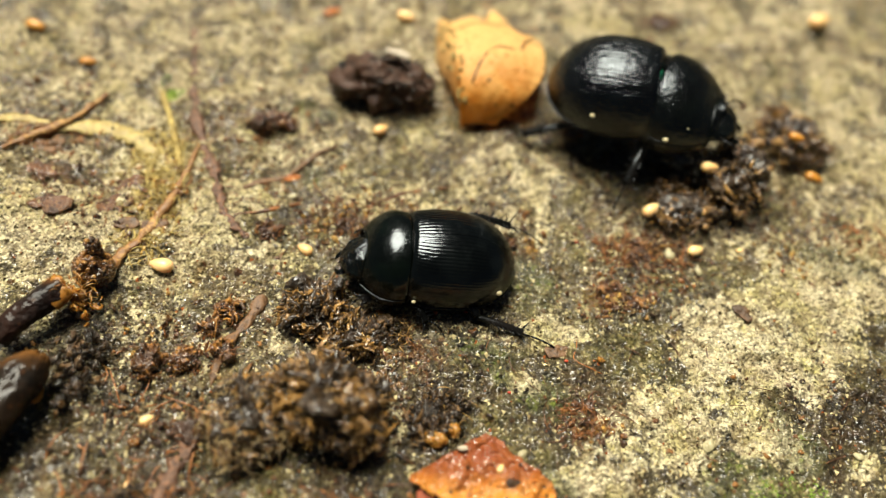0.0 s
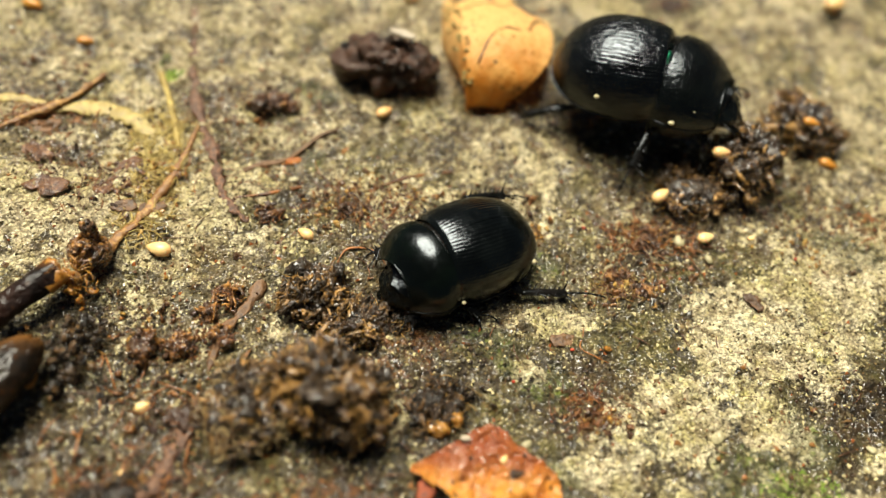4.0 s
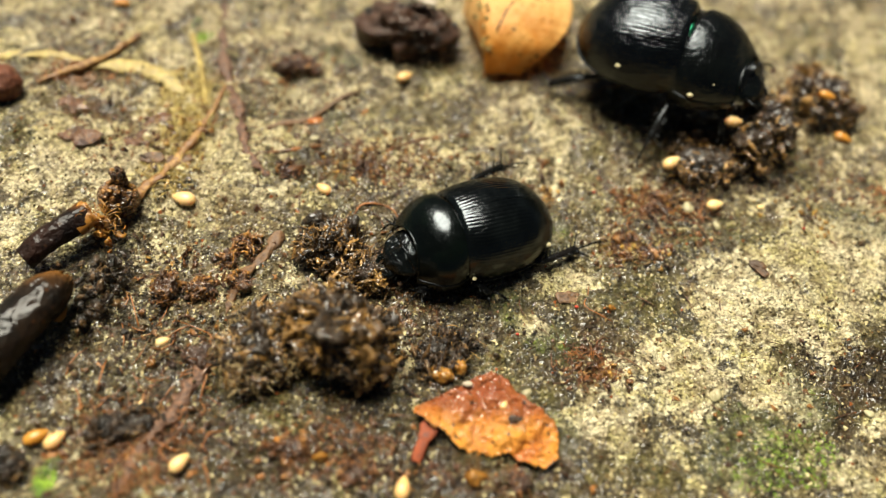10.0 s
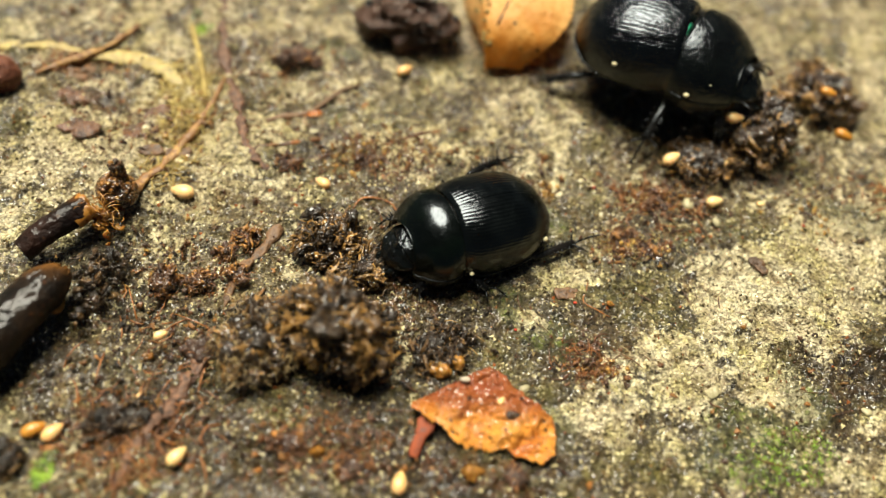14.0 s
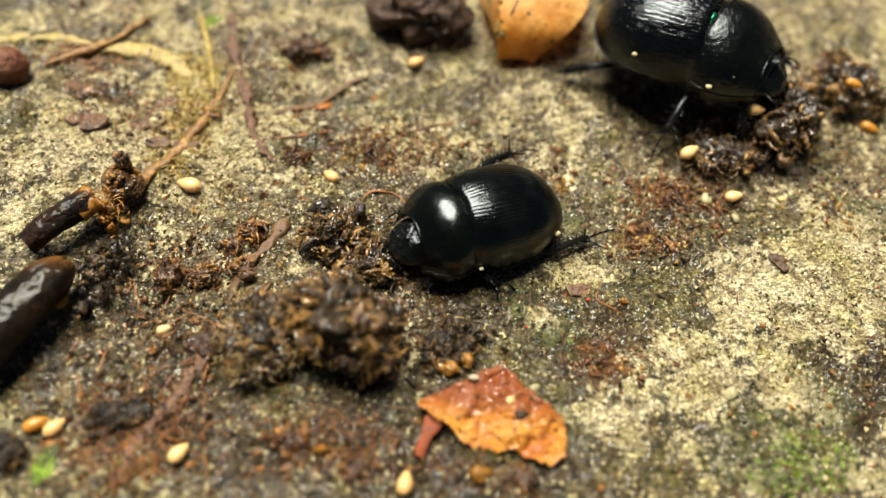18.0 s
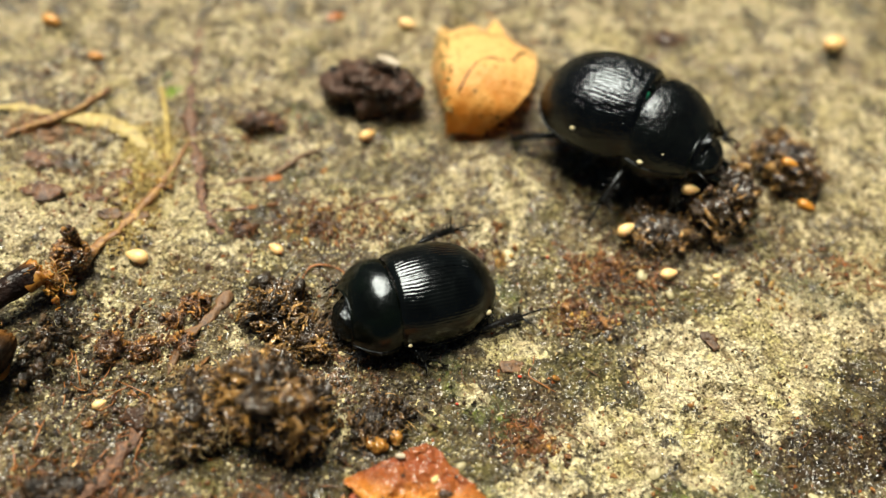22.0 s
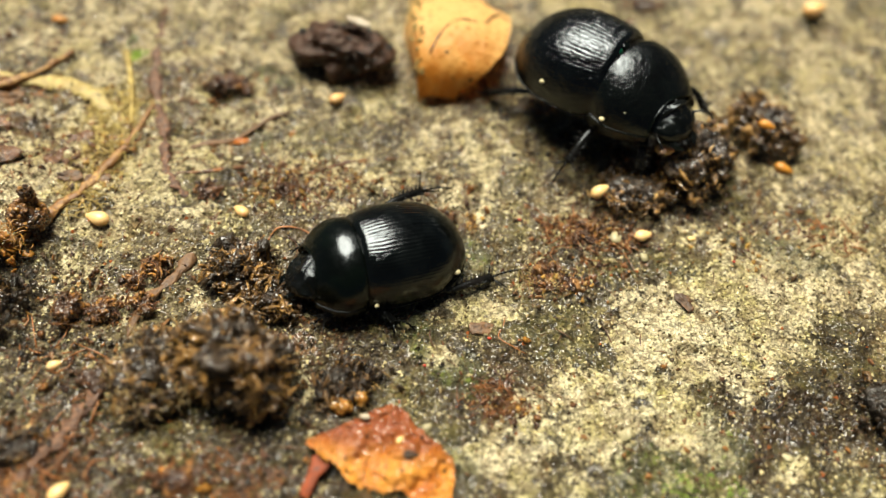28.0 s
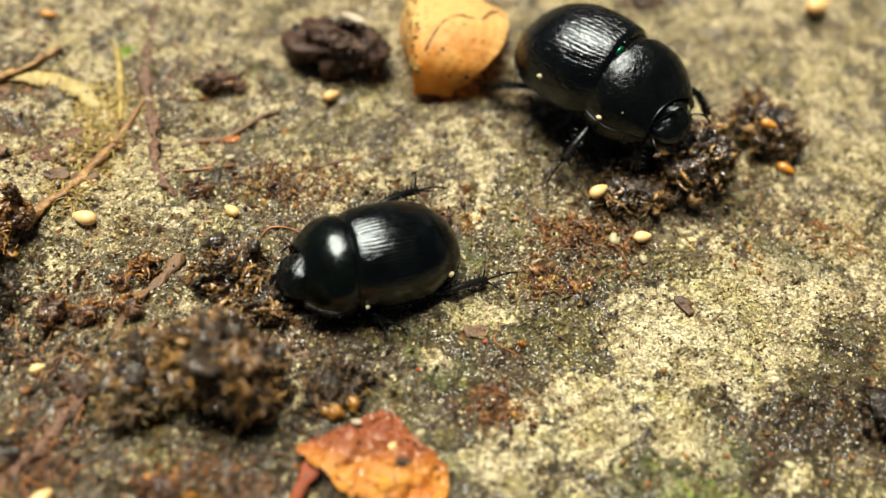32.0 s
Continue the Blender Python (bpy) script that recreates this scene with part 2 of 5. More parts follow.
def ground_stone():
    mat, tree, bsdf = material("lichened_stone")
    n = Nodes(tree)
    large, patchy, middle, fine = n.noise(0.09, 4), n.noise(0.26, 5, 0.6), n.noise(0.75, 5, 0.62), n.noise(1.6, 5, 0.66)
    tint = n.first(n.cells(2.1, "Color"))
    tint_small = n.first(n.cells(3.8, "Color"))
    grain, grain_small = n.cells(2.1), n.cells(3.8)
    lichen, moss, dark, tan = n.attribute("lichen"), n.attribute("moss"), n.attribute("dark"), n.attribute("tan")
    # bare stone, dark grey and moist
    tone = n.math("ADD", n.math("MULTIPLY", middle, 0.55), n.math("MULTIPLY", fine, 0.45))
    stone = n.mix(n.ramp(tone, 0.43, 0.57), (0.014, 0.011, 0.008), (0.20, 0.160, 0.112))
    stone = n.mix(n.math("MULTIPLY", n.ramp(large, 0.35, 0.68), 0.55), stone, (0.25, 0.19, 0.12))
    stone = n.mix(n.ramp(n.noise(0.23, 3, 0.55, 0.8), 0.46, 0.62, 0.0, 0.65), stone, n.mix(n.ramp(tone, 0.41, 0.58), (0.022, 0.020, 0.019), (0.27, 0.245, 0.22)))
    stone = n.mix(n.ramp(n.noise(0.31, 4, 0.6, 0.5), 0.52, 0.66, 0.0, 0.6), stone, n.mix(n.ramp(tone, 0.41, 0.58), (0.040, 0.022, 0.010), (0.38, 0.245, 0.11)))
    earthy = n.mix(n.ramp(middle, 0.40, 0.60), (0.15, 0.110, 0.072), (0.52, 0.42, 0.285))
    stone = n.mix(n.math("MULTIPLY", tan, n.ramp(patchy, 0.34, 0.58)), stone, earthy)
    # dark patches: bare or stained stone, and beetle shade painted into the colour
    stone = n.mix(n.math("MULTIPLY", dark, 0.93), stone, n.mix(tint, (0.013, 0.008, 0.004), (0.076, 0.048, 0.023)))
    stone = n.mix(n.math("MULTIPLY", n.ramp(patchy, 0.50, 0.36, 0.0, 0.7), n.ramp(tan, 0.0, 1.0, 1.0, 0.5)), stone, n.mix(tint, (0.020, 0.016, 0.013), (0.085, 0.070, 0.052)))
    # a thin green film of algae
    algae = n.math("MULTIPLY", n.ramp(n.noise(0.13, 4, 0.6, 0.4), 0.46, 0.62), n.ramp(middle, 0.35, 0.6, 0.2, 0.8))
    stone = n.mix(algae, stone, n.mix(tint, (0.045, 0.045, 0.018), (0.25, 0.222, 0.090)))
    # rusty humus film in the hollows
    rust = n.math("ADD", n.noise(0.8, 5, 0.65, 0.6), n.math("MULTIPLY", n.attribute("rust"), 0.16))
    rust = n.math("MULTIPLY", n.ramp(rust, 0.56, 0.68), n.math("MAXIMUM", n.ramp(patchy, 0.42, 0.6), n.attribute("rust")))
    stone = n.mix(n.math("MULTIPLY", rust, 0.75), stone, n.mix(tint_small, (0.055, 0.020, 0.007), (0.26, 0.105, 0.028)))
    # single pale mineral grains, round and scattered
    bare = n.ramp(dark, 0.0, 1.0, 1.0, 0.2)
    pale = n.math("MULTIPLY", n.math("MULTIPLY", n.ramp(tint, 0.64, 0.70), bare), n.ramp(grain, 0.42, 0.22))
    stone = n.mix(n.math("MULTIPLY", pale, 0.95), stone, (0.70, 0.62, 0.45))
    pale = n.math("MULTIPLY", n.math("MULTIPLY", n.ramp(tint_small, 0.86, 0.90), bare), n.ramp(grain_small, 0.40, 0.22))
    stone = n.mix(n.math("MULTIPLY", pale, 0.9), stone, (0.72, 0.66, 0.48))
    # flecks of young lichen, each about a millimetre
    fleck = n.math("MULTIPLY", n.ramp(n.first(n.cells(1.0, "Color")), 0.74, 0.78), n.ramp(n.math("ADD", n.cells(1.0), n.math("MULTIPLY", n.math("SUBTRACT", fine, 0.5), 0.9)), 0.34, 0.22))
    stone = n.mix(n.math("MULTIPLY", n.math("MULTIPLY", fleck, bare), 0.8), stone, n.mix(tint, (0.40, 0.33, 0.20), (0.78, 0.70, 0.52)))
    # lichen: a crust of pale grains that breaks up into flecks
    edge = n.math("ADD", n.math("MULTIPLY", lichen, 0.84), n.math("MULTIPLY", n.math("SUBTRACT", patchy, 0.5), 2.9))
    edge = n.math("ADD", edge, n.math("MULTIPLY", n.math("SUBTRACT", middle, 0.5), 0.9))
    edge = n.math("ADD", edge, n.math("MULTIPLY", n.math("SUBTRACT", fine, 0.5), 0.75))
    edge = n.math("ADD", edge, n.math("MULTIPLY", n.math("SUBTRACT", tint, 0.5), 0.30))
    edge = n.math("SUBTRACT", edge, n.math("MULTIPLY", dark, 0.62))
    crust = n.ramp(edge, 0.37, 0.66)
    pale_crust = n.mix(n.ramp(n.noise(0.22, 3), 0.50, 0.70), (0.84, 0.73, 0.62), (0.72, 0.66, 0.34))
    pale_crust = n.mix(n.ramp(n.noise(0.45, 3, 0.5, 0.3), 0.50, 0.66, 0.0, 0.8), pale_crust, (0.90, 0.84, 0.76))
    pale_crust = n.mix(n.ramp(tint, 0.25, 0.9, 0.0, 0.9), pale_crust, (0.90, 0.84, 0.74))
    pale_crust = n.mix(n.ramp(n.noise(0.40, 4, 0.6, 0.5), 0.48, 0.64, 0.0, 0.85), pale_crust, n.mix(tint, (0.20, 0.15, 0.09), (0.50, 0.42, 0.28)))
    pale_crust = n.mix(n.math("MULTIPLY", algae, 0.8), pale_crust, n.mix(tint, (0.27, 0.24, 0.075), (0.70, 0.62, 0.25)))
    pale_crust = n.mix(n.math("MULTIPLY", tan, 0.5), pale_crust, (0.68, 0.56, 0.44))
    gaps = n.math("MULTIPLY", n.ramp(grain, 0.38, 0.62), n.ramp(fine, 0.60, 0.42))
    pale_crust = n.mix(n.math("MULTIPLY", gaps, 0.7), pale_crust, (0.09, 0.055, 0.028))
    pale_crust = n.mix(n.math("MULTIPLY", n.ramp(n.noise(0.8, 5, 0.65), 0.57, 0.66), 0.8), pale_crust, (0.075, 0.05, 0.028))
    col = n.mix(crust, stone, pale_crust)
    green = n.math("ADD", moss, n.math("MULTIPLY", n.math("SUBTRACT", fine, 0.5), 2.2))
    green = n.math("ADD", green, n.math("MULTIPLY", n.math("SUBTRACT", middle, 0.5), 2.4))
    green = n.math("MULTIPLY", n.ramp(green, 0.55, 0.95), n.ramp(moss, 0.0, 0.15))
    col = n.mix(n.math("MULTIPLY", green, 0.85), col, n.mix(tint, (0.050, 0.090, 0.008), (0.30, 0.40, 0.04)))
    col = n.mix(n.math("MULTIPLY", n.ramp(moss, 0.05, 0.4), 0.45), col, n.mix(tint, (0.035, 0.045, 0.022), (0.14, 0.16, 0.08)))
    n.put(bsdf.inputs["Base Color"], col)
    wet = n.math("ADD", n.ramp(fine, 0.35, 0.65, 0.26, 0.50), n.math("MULTIPLY", crust, 0.2))
    n.put(bsdf.inputs["Roughness"], wet)
    bsdf.inputs["Specular IOR Level"].default_value = 0.35
    n.put(bsdf.inputs["Coat Weight"], n.math("MULTIPLY", n.ramp(n.noise(0.5, 3), 0.35, 0.52), n.ramp(crust, 0.0, 1.0, 1.0, 0.38)))
    bsdf.inputs["Coat Roughness"].default_value = 0.05
    under = n.bump(fine, 1.0, 0.9)
    bumpy = n.math("ADD", n.ramp(grain, 0.0, 0.6, 1.0, 0.0), n.math("MULTIPLY", n.ramp(grain_small, 0.0, 0.6, 1.0, 0.0), 0.5))
    relief = n.bump(bumpy, 1.0, 0.36, under)
    n.put(bsdf.inputs["Normal"], relief)
    film = n.bump(n.noise(1.9, 1.5, 0.5), 1.0, 0.60)
    n.put(bsdf.inputs["Coat Normal"], film)
    return mat


def chitin(name, base, sheen, rough, wrinkle, scale, stretch=(1, 1, 1), gloss=0.42, relief=0.06):
    """Black beetle shell: polished, with a faint metal sheen, fine wrinkles."""
    mat, tree, bsdf = material(name)
    n = Nodes(tree)
    big, fine = n.noise(0.35, 3), n.noise(scale, 4, 0.6, 0.4, n.stretch(stretch))
    n.put(bsdf.inputs["Base Color"], n.mix(n.ramp(big, 0.4, 0.65), base, sheen))
    n.put(bsdf.inputs["Roughness"], n.ramp(n.noise(1.6, 4), 0.35, 0.7, rough + 0.02, rough + 0.10))
    edge = tree.nodes.new("ShaderNodeLayerWeight")
    edge.inputs["Blend"].default_value = 0.5
    n.put(bsdf.inputs["Specular IOR Level"], n.ramp(edge.outputs["Facing"], 0.30, 0.75, gloss, gloss * 0.25))
    n.put(bsdf.inputs["Coat Weight"], n.ramp(edge.outputs["Facing"], 0.30, 0.75, 0.16, 0.0))
    bsdf.inputs["Specular Tint"].default_value = (0.80, 0.90, 1.0, 1)
    bsdf.inputs["Coat Roughness"].default_value = rough + 0.04
    n.put(bsdf.inputs["Coat Normal"], n.bump(fine, wrinkle, relief * 0.9))
    n.put(bsdf.inputs["Normal"], n.bump(fine, wrinkle, relief))
    return mat


def plain(name, low, high, rough, scale=1.5, bump=0.4, relief=0.08, sub=0.0, stretch=None):
    mat, tree, bsdf = material(name)
    n = Nodes(tree)
    co = n.stretch(stretch) if stretch else None
    f = n.noise(scale, 5, 0.6, 0.0, co)
    n.put(bsdf.inputs["Base Color"], n.mix(n.ramp(n.math("ADD", f, n.math("MULTIPLY", n.math("SUBTRACT", n.random(), 0.5), 0.25)), 0.35, 0.65), low, high))
    n.put(bsdf.inputs["Roughness"], n.ramp(f, 0.3, 0.7, rough, rough + 0.2))
    if sub:
        bsdf.inputs["Subsurface Weight"].default_value = sub
        bsdf.inputs["Subsurface Radius"].default_value = (0.0008, 0.0004, 0.0002)
        bsdf.inputs["Subsurface Scale"].default_value = 1.0
    n.put(bsdf.inputs["Normal"], n.bump(f, bump, relief))
    return mat


STONE = ground_stone()
DUNG = earth("moist_dung", (0.010, 0.006, 0.003), (0.085, 0.042, 0.012), (0.38, 0.20, 0.055), 0.7, (0.25, 0.55), 0.35, 0.56, 0.0, 0.8)
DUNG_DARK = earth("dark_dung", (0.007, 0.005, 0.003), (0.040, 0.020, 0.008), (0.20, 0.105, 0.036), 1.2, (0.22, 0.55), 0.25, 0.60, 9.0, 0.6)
DUNG_MOIST = earth("glossy_dung", (0.011, 0.006, 0.003), (0.145, 0.070, 0.018), (0.48, 0.27, 0.090), 0.9, (0.15, 0.45), 0.28, 0.55, 3.0, 1.0)
RED = plain("red_mite", (0.36, 0.03, 0.015), (0.50, 0.06, 0.03), 0.35, 2.0)
AMBER = plain("amber_grain", (0.12, 0.050, 0.012), (0.33, 0.16, 0.04), 0.15, 0.8, 0.4, 0.15, 0.3)
PEBBLE = plain("pale_pebble", (0.30, 0.27, 0.20), (0.50, 0.46, 0.36), 0.35, 0.8, 0.5, 0.15)
SCRAP = plain("pale_scrap", (0.30, 0.25, 0.24), (0.48, 0.42, 0.42), 0.4, 1.0)
FIBRE_GREY = plain("grey_dung_fibre", (0.06, 0.040, 0.020), (0.36, 0.26, 0.145), 0.25, 1.0)
FIBRE = plain("dung_fibre", (0.05, 0.026, 0.008), (0.38, 0.215, 0.06), 0.25, 0.5)
RUSTY = plain("rusty_root_hair", (0.075, 0.026, 0.009), (0.32, 0.120, 0.032), 0.35, 0.8)
CRUMB = earth("red_brown_crumb", (0.026, 0.011, 0.005), (0.13, 0.048, 0.014), (0.36, 0.165, 0.045), 1.4, (0.25, 0.6), 0.2, 0.6, 4.0)
GOLD = earth("golden_crumb", (0.045, 0.020, 0.006), (0.26, 0.125, 0.026), (0.58, 0.36, 0.10), 1.2, (0.2, 0.5), 0.2, 0.55, 21.0, 0.8)
AMBER_CLUMP = earth("amber_clump", (0.030, 0.012, 0.005), (0.21, 0.080, 0.018), (0.48, 0.23, 0.055), 1.2, (0.2, 0.5), 0.2, 0.56, 33.0, 1.0)
SEED = plain("pale_seed_coat", (0.72, 0.45, 0.24), (0.84, 0.60, 0.37), 0.24, 0.5, 0.15, 0.03, 0.3)
SEED_ORANGE = plain("orange_seed_coat", (0.38, 0.15, 0.02), (0.54, 0.26, 0.05), 0.24, 0.5, 0.15, 0.03, 0.2)
ROOT = plain("root_bark", (0.055, 0.028, 0.016), (0.17, 0.088, 0.048), 0.40, 1.6, 1.0, 0.25)
PELLET = earth("dung_pellet", (0.004, 0.003, 0.002), (0.013, 0.007, 0.004), (0.085, 0.032, 0.013), 1.0, (0.25, 0.5), 0.35, 0.60, 15.0, 0.25)
FLAKE = earth("rusty_leaf_flake", (0.030, 0.012, 0.005), (0.15, 0.056, 0.015), (0.40, 0.17, 0.045), 1.2, (0.2, 0.5), 0.15, 0.6, 12.0, 0.6)
STEM = plain("stem_bark", (0.18, 0.08, 0.028), (0.50, 0.30, 0.13), 0.45, 1.4, 0.8, 0.2)
STRAW = plain("dry_straw", (0.27, 0.20, 0.08), (0.46, 0.37, 0.18), 0.5, 1.2, 0.5, 0.1)
YELLOW_MOSS = plain("yellow_moss_thread", (0.28, 0.20, 0.06), (0.56, 0.45, 0.20), 0.5, 0.8)
SHELL = chitin("black_chitin", (0.0014, 0.0020, 0.0018), (0.002, 0.0036, 0.0030), 0.13, 0.8, 0.7, gloss=0.42, relief=0.10)
ELYTRA = chitin("ridged_chitin", (0.0014, 0.0018, 0.002), (0.003, 0.004, 0.005), 0.09, 0.6, 1.3, (0.6, 1.6, 1.6), 0.5, 0.065)
SHELL_WORN = chitin("leathery_chitin", (0.002, 0.0023, 0.0026), (0.003, 0.004, 0.0045), 0.13, 1.0, 1.8, (1, 1, 1), 0.45, 0.12)
ELYTRA_WORN = chitin("wrinkled_chitin", (0.002, 0.0023, 0.003), (0.003, 0.004, 0.006), 0.11, 1.0, 1.2, (0.7, 1.5, 1.5), 0.55, 0.15)
LEG = chitin("leg_chitin", (0.003, 0.003, 0.003), (0.007, 0.006, 0.007), 0.2, 0.5, 3.0, gloss=0.28)
TEAL, _tree, _bsdf = material("green_metal_band")
_bsdf.inputs["Base Color"].default_value = (0.02, 0.30, 0.22, 1)
_bsdf.inputs["Metallic"].default_value, _bsdf.inputs["Roughness"].default_value = 0.8, 0.3
_n = Nodes(_tree)
_n.put(_bsdf.inputs["Base Color"], _n.mix(_n.ramp(_n.noise(0.5, 2), 0.4, 0.6), (0.006, 0.10, 0.10), (0.02, 0.30, 0.17)))
SPECK = plain("pale_speck", (0.62, 0.55, 0.42), (0.80, 0.76, 0.66), 0.35, 3.0)


def leaf_material(name, a, b, spot, pale, scale, rough, wet=0.0, film=0.08, turn=(-1.0, 5.0), wander=9.0, thin=0.0, relief=1.0, gloss=0.25):
    """Dead leaf: blotches, specks, veinlets; paler towards its +y end."""
    mat, tree, bsdf = material(name)
    n = Nodes(tree)
    f, g = n.noise(0.35 * scale, 4, 0.6), n.noise(2.2 * scale, 4, 0.6)
    col = n.mix(n.ramp(f, 0.38, 0.62), a, b)
    parts = tree.nodes.new("ShaderNodeSeparateXYZ")
    n.link(n.co, parts.inputs[0])
    along = n.math("ADD", parts.outputs[1], n.math("MULTIPLY", n.math("SUBTRACT", f, 0.5), wander))
    col = n.mix(n.ramp(along, *turn, 0.0, 0.85), col, pale)
    col = n.mix(n.math("MULTIPLY", n.ramp(g, 0.56, 0.70), 0.75), col, spot)
    col = n.mix(n.math("MULTIPLY", n.ramp(n.cells(0.8 * scale), 0.20, 0.10), n.ramp(f, 0.45, 0.55)), col, (0.05, 0.02, 0.008))
    n.put(bsdf.inputs["Base Color"], col)
    n.put(bsdf.inputs["Roughness"], n.ramp(g, 0.3, 0.7, rough, rough + 0.2))
    bsdf.inputs["Specular IOR Level"].default_value = gloss
    n.put(bsdf.inputs["Normal"], n.bump(g, 0.9, 0.3 * relief, n.bump(f, 0.6, 0.5 * relief)))
    bsdf.inputs["Coat Weight"].default_value, bsdf.inputs["Coat Roughness"].default_value = wet, film
    n.put(bsdf.inputs["Coat Normal"], n.bump(n.noise(1.8, 0.8), 1.0, 0.4 if film < 0.1 else 0.16))
    if thin:
        glow = tree.nodes.new("ShaderNodeBsdfTranslucent")
        n.link(col, glow.inputs["Color"])
        both = tree.nodes.new("ShaderNodeMixShader")
        both.inputs[0].default_value = thin
        n.link(bsdf.outputs[0], both.inputs[1])
        n.link(glow.outputs[0], both.inputs[2])
        n.link(both.outputs[0], tree.nodes["Material Output"].inputs["Surface"])
    return mat


LEAF = leaf_material("orange_dry_leaf", (0.66, 0.25, 0.035), (0.74, 0.36, 0.090), (0.48, 0.17, 0.03), (0.86, 0.60, 0.32), 0.8, 0.42, 0.0, 0.08, (-8.0, 1.0), 7.0, 0.38, 0.35)
LEAF_WET = leaf_material("wet_red_leaf", (0.50, 0.155, 0.018), (0.72, 0.31, 0.062), (0.30, 0.075, 0.012), (0.22, 0.046, 0.018), 1.0, 0.35, 0.75, 0.06, (-1.4, 1.0), 5.5, 0.0, 2.4)
ROLL = leaf_material("dark_rolled_leaf", (0.005, 0.0035, 0.003), (0.018, 0.010, 0.006), (0.004, 0.003, 0.002), (0.20, 0.085, 0.022), 1.0, 0.45, 0.4, 0.16, (27.8, 31.8), 4.0, relief=1.2, gloss=0.08)
ROLL_DARK = leaf_material("purple_rolled_leaf", (0.006, 0.0035, 0.004), (0.022, 0.010, 0.009), (0.004, 0.003, 0.003), (0.16, 0.065, 0.018), 1.0, 0.45, 0.25, 0.2, (36.2, 38.5), 3.0, relief=1.2, gloss=0.08)
RED_STALK = plain("red_leaf_stalk", (0.11, 0.022, 0.008), (0.27, 0.055, 0.018), 0.6, 1.6, 0.5, 0.1)
ROLL_RIM = plain("amber_leaf_rim", (0.11, 0.042, 0.008), (0.36, 0.165, 0.035), 0.2, 1.2, 0.4, 0.1, 0.3)
BERRY = plain("red_brown_pod", (0.075, 0.020, 0.012), (0.17, 0.055, 0.030), 0.5, 1.6, 0.9, 0.25)
FRASS = earth("amber_frass", (0.024, 0.010, 0.004), (0.20, 0.080, 0.018), (0.50, 0.25, 0.06), 1.3, (0.2, 0.5), 0.2, 0.6, 6.0)
ROOT_FLAT = plain("reddish_flat_root", (0.07, 0.032, 0.022), (0.25, 0.125, 0.088), 0.4, 2.2, 1.0, 0.25)
MOSS_GREEN = plain("moss_blade", (0.06, 0.14, 0.012), (0.27, 0.42, 0.05), 0.5, 0.8)

# ---- ground: one stone slab that runs on to the horizon ----
PATCHES = {"lichen": [], "moss": [], "dark": [], "tan": [], "rust": []}


def patch(kind, x, y, rx, ry, amount):
    PATCHES[kind].append((x, y, rx, ry, amount))


patch("lichen", 34.2, 37.3, 5.1, 3.1, 1)
patch("lichen", 41.2, 40.1, 7.6, 3.3, 1)
patch("lichen", 46.6, 38.2, 4.6, 3.9, 1)
patch("lichen", 38.9, 34.2, 6.7, 3.6, 1)
patch("lichen", 31.0, 29.8, 6.4, 2.8, 0.9)
patch("lichen", 23.2, 27.3, 4.7, 3.2, 0.8)
patch("lichen", 26.7, 24.5, 6.6, 3.1, 0.75)
patch("lichen", 34.4, 26.5, 5.7, 2.7, 0.9)
patch("lichen", 19.2, 22.7, 4.0, 2.0, 0.7)
patch("lichen", 50.9, 43.3, 6.6, 4.2, 0.9)
patch("lichen", 36.8, 24.7, 3.1, 2.1, 0.8)
patch("lichen", 52.5, 30.7, 2.7, 2.3, 0.9)
patch("lichen", 49.6, 89.4, 12.9, 9.8, 0.75)
patch("lichen", 57.1, 68.5, 7.2, 11.7, 0.7)
patch("lichen", 54.5, 49.3, 5.7, 6.1, 0.7)
patch("lichen", 44.2, 45.1, 6.1, 3.6, 0.8)
patch("lichen", 24.8, 84.7, 6.9, 5.8, 0.8)
patch("lichen", 51.6, 53.4, 5.8, 4.8, 0.6)
patch("lichen", 16.4, 36.0, 3.3, 1.9, 0.7)
patch("lichen", 11.9, 31.5, 2.7, 2.0, 0.9)
patch("lichen", 2.3, 22.8, 3.4, 3.0, 0.7)
patch("lichen", 17.3, 51.0, 1.5, 6.1, 1)
patch("lichen", 14.8, 61.4, 5.3, 4.4, 0.55)
patch("lichen", 5.3, 49.0, 3.6, 3.0, 0.7)
patch("lichen", 11.3, 56.6, 5.1, 2.5, 0.5)
patch("lichen", -21.7, 45.6, 5.2, 3.7, 0.7)
patch("lichen", -32.4, 47.1, 5.8, 3.9, 0.95)
patch("lichen", -15.7, 45.7, 3.5, 4.4, 0.6)
patch("lichen", -31.2, 68.5, 3.3, 3.0, 0.8)
patch("lichen", -22.7, 63.0, 3.9, 5.6, 0.5)
patch("lichen", -35.1, 63.9, 5.8, 4.8, 0.4)
patch("lichen", -17.6, 74.9, 6.3, 5.3, 0.4)
patch("lichen", -6.7, 70.4, 4.1, 6.0, 0.5)
patch("lichen", -21.3, 41.0, 3.3, 2.1, 0.7)
patch("lichen", -18.7, 28.4, 2.5, 1.7, 0.6)
patch("lichen", -0.7, 51.6, 5.5, 3.1, 0.5)
patch("lichen", -24.2, 31.8, 2.1, 1.9, 0.5)
patch("lichen", -10.6, 35.4, 1.3, 2.2, 0.7)
patch("lichen", -24.5, 52.2, 4.8, 4.9, 0.6)
patch("lichen", -30.1, 48.0, 5.3, 3.6, 0.9)
patch("lichen", -31.7, 46.6, 4.4, 3.2, 1.2)
patch("lichen", -37.7, 41.6, 2.6, 2.6, 1.0)
patch("lichen", -32.8, 55.4, 3.6, 1.6, 1.0)
patch("lichen", -29.6, 63.2, 3.2, 2.6, 0.9)
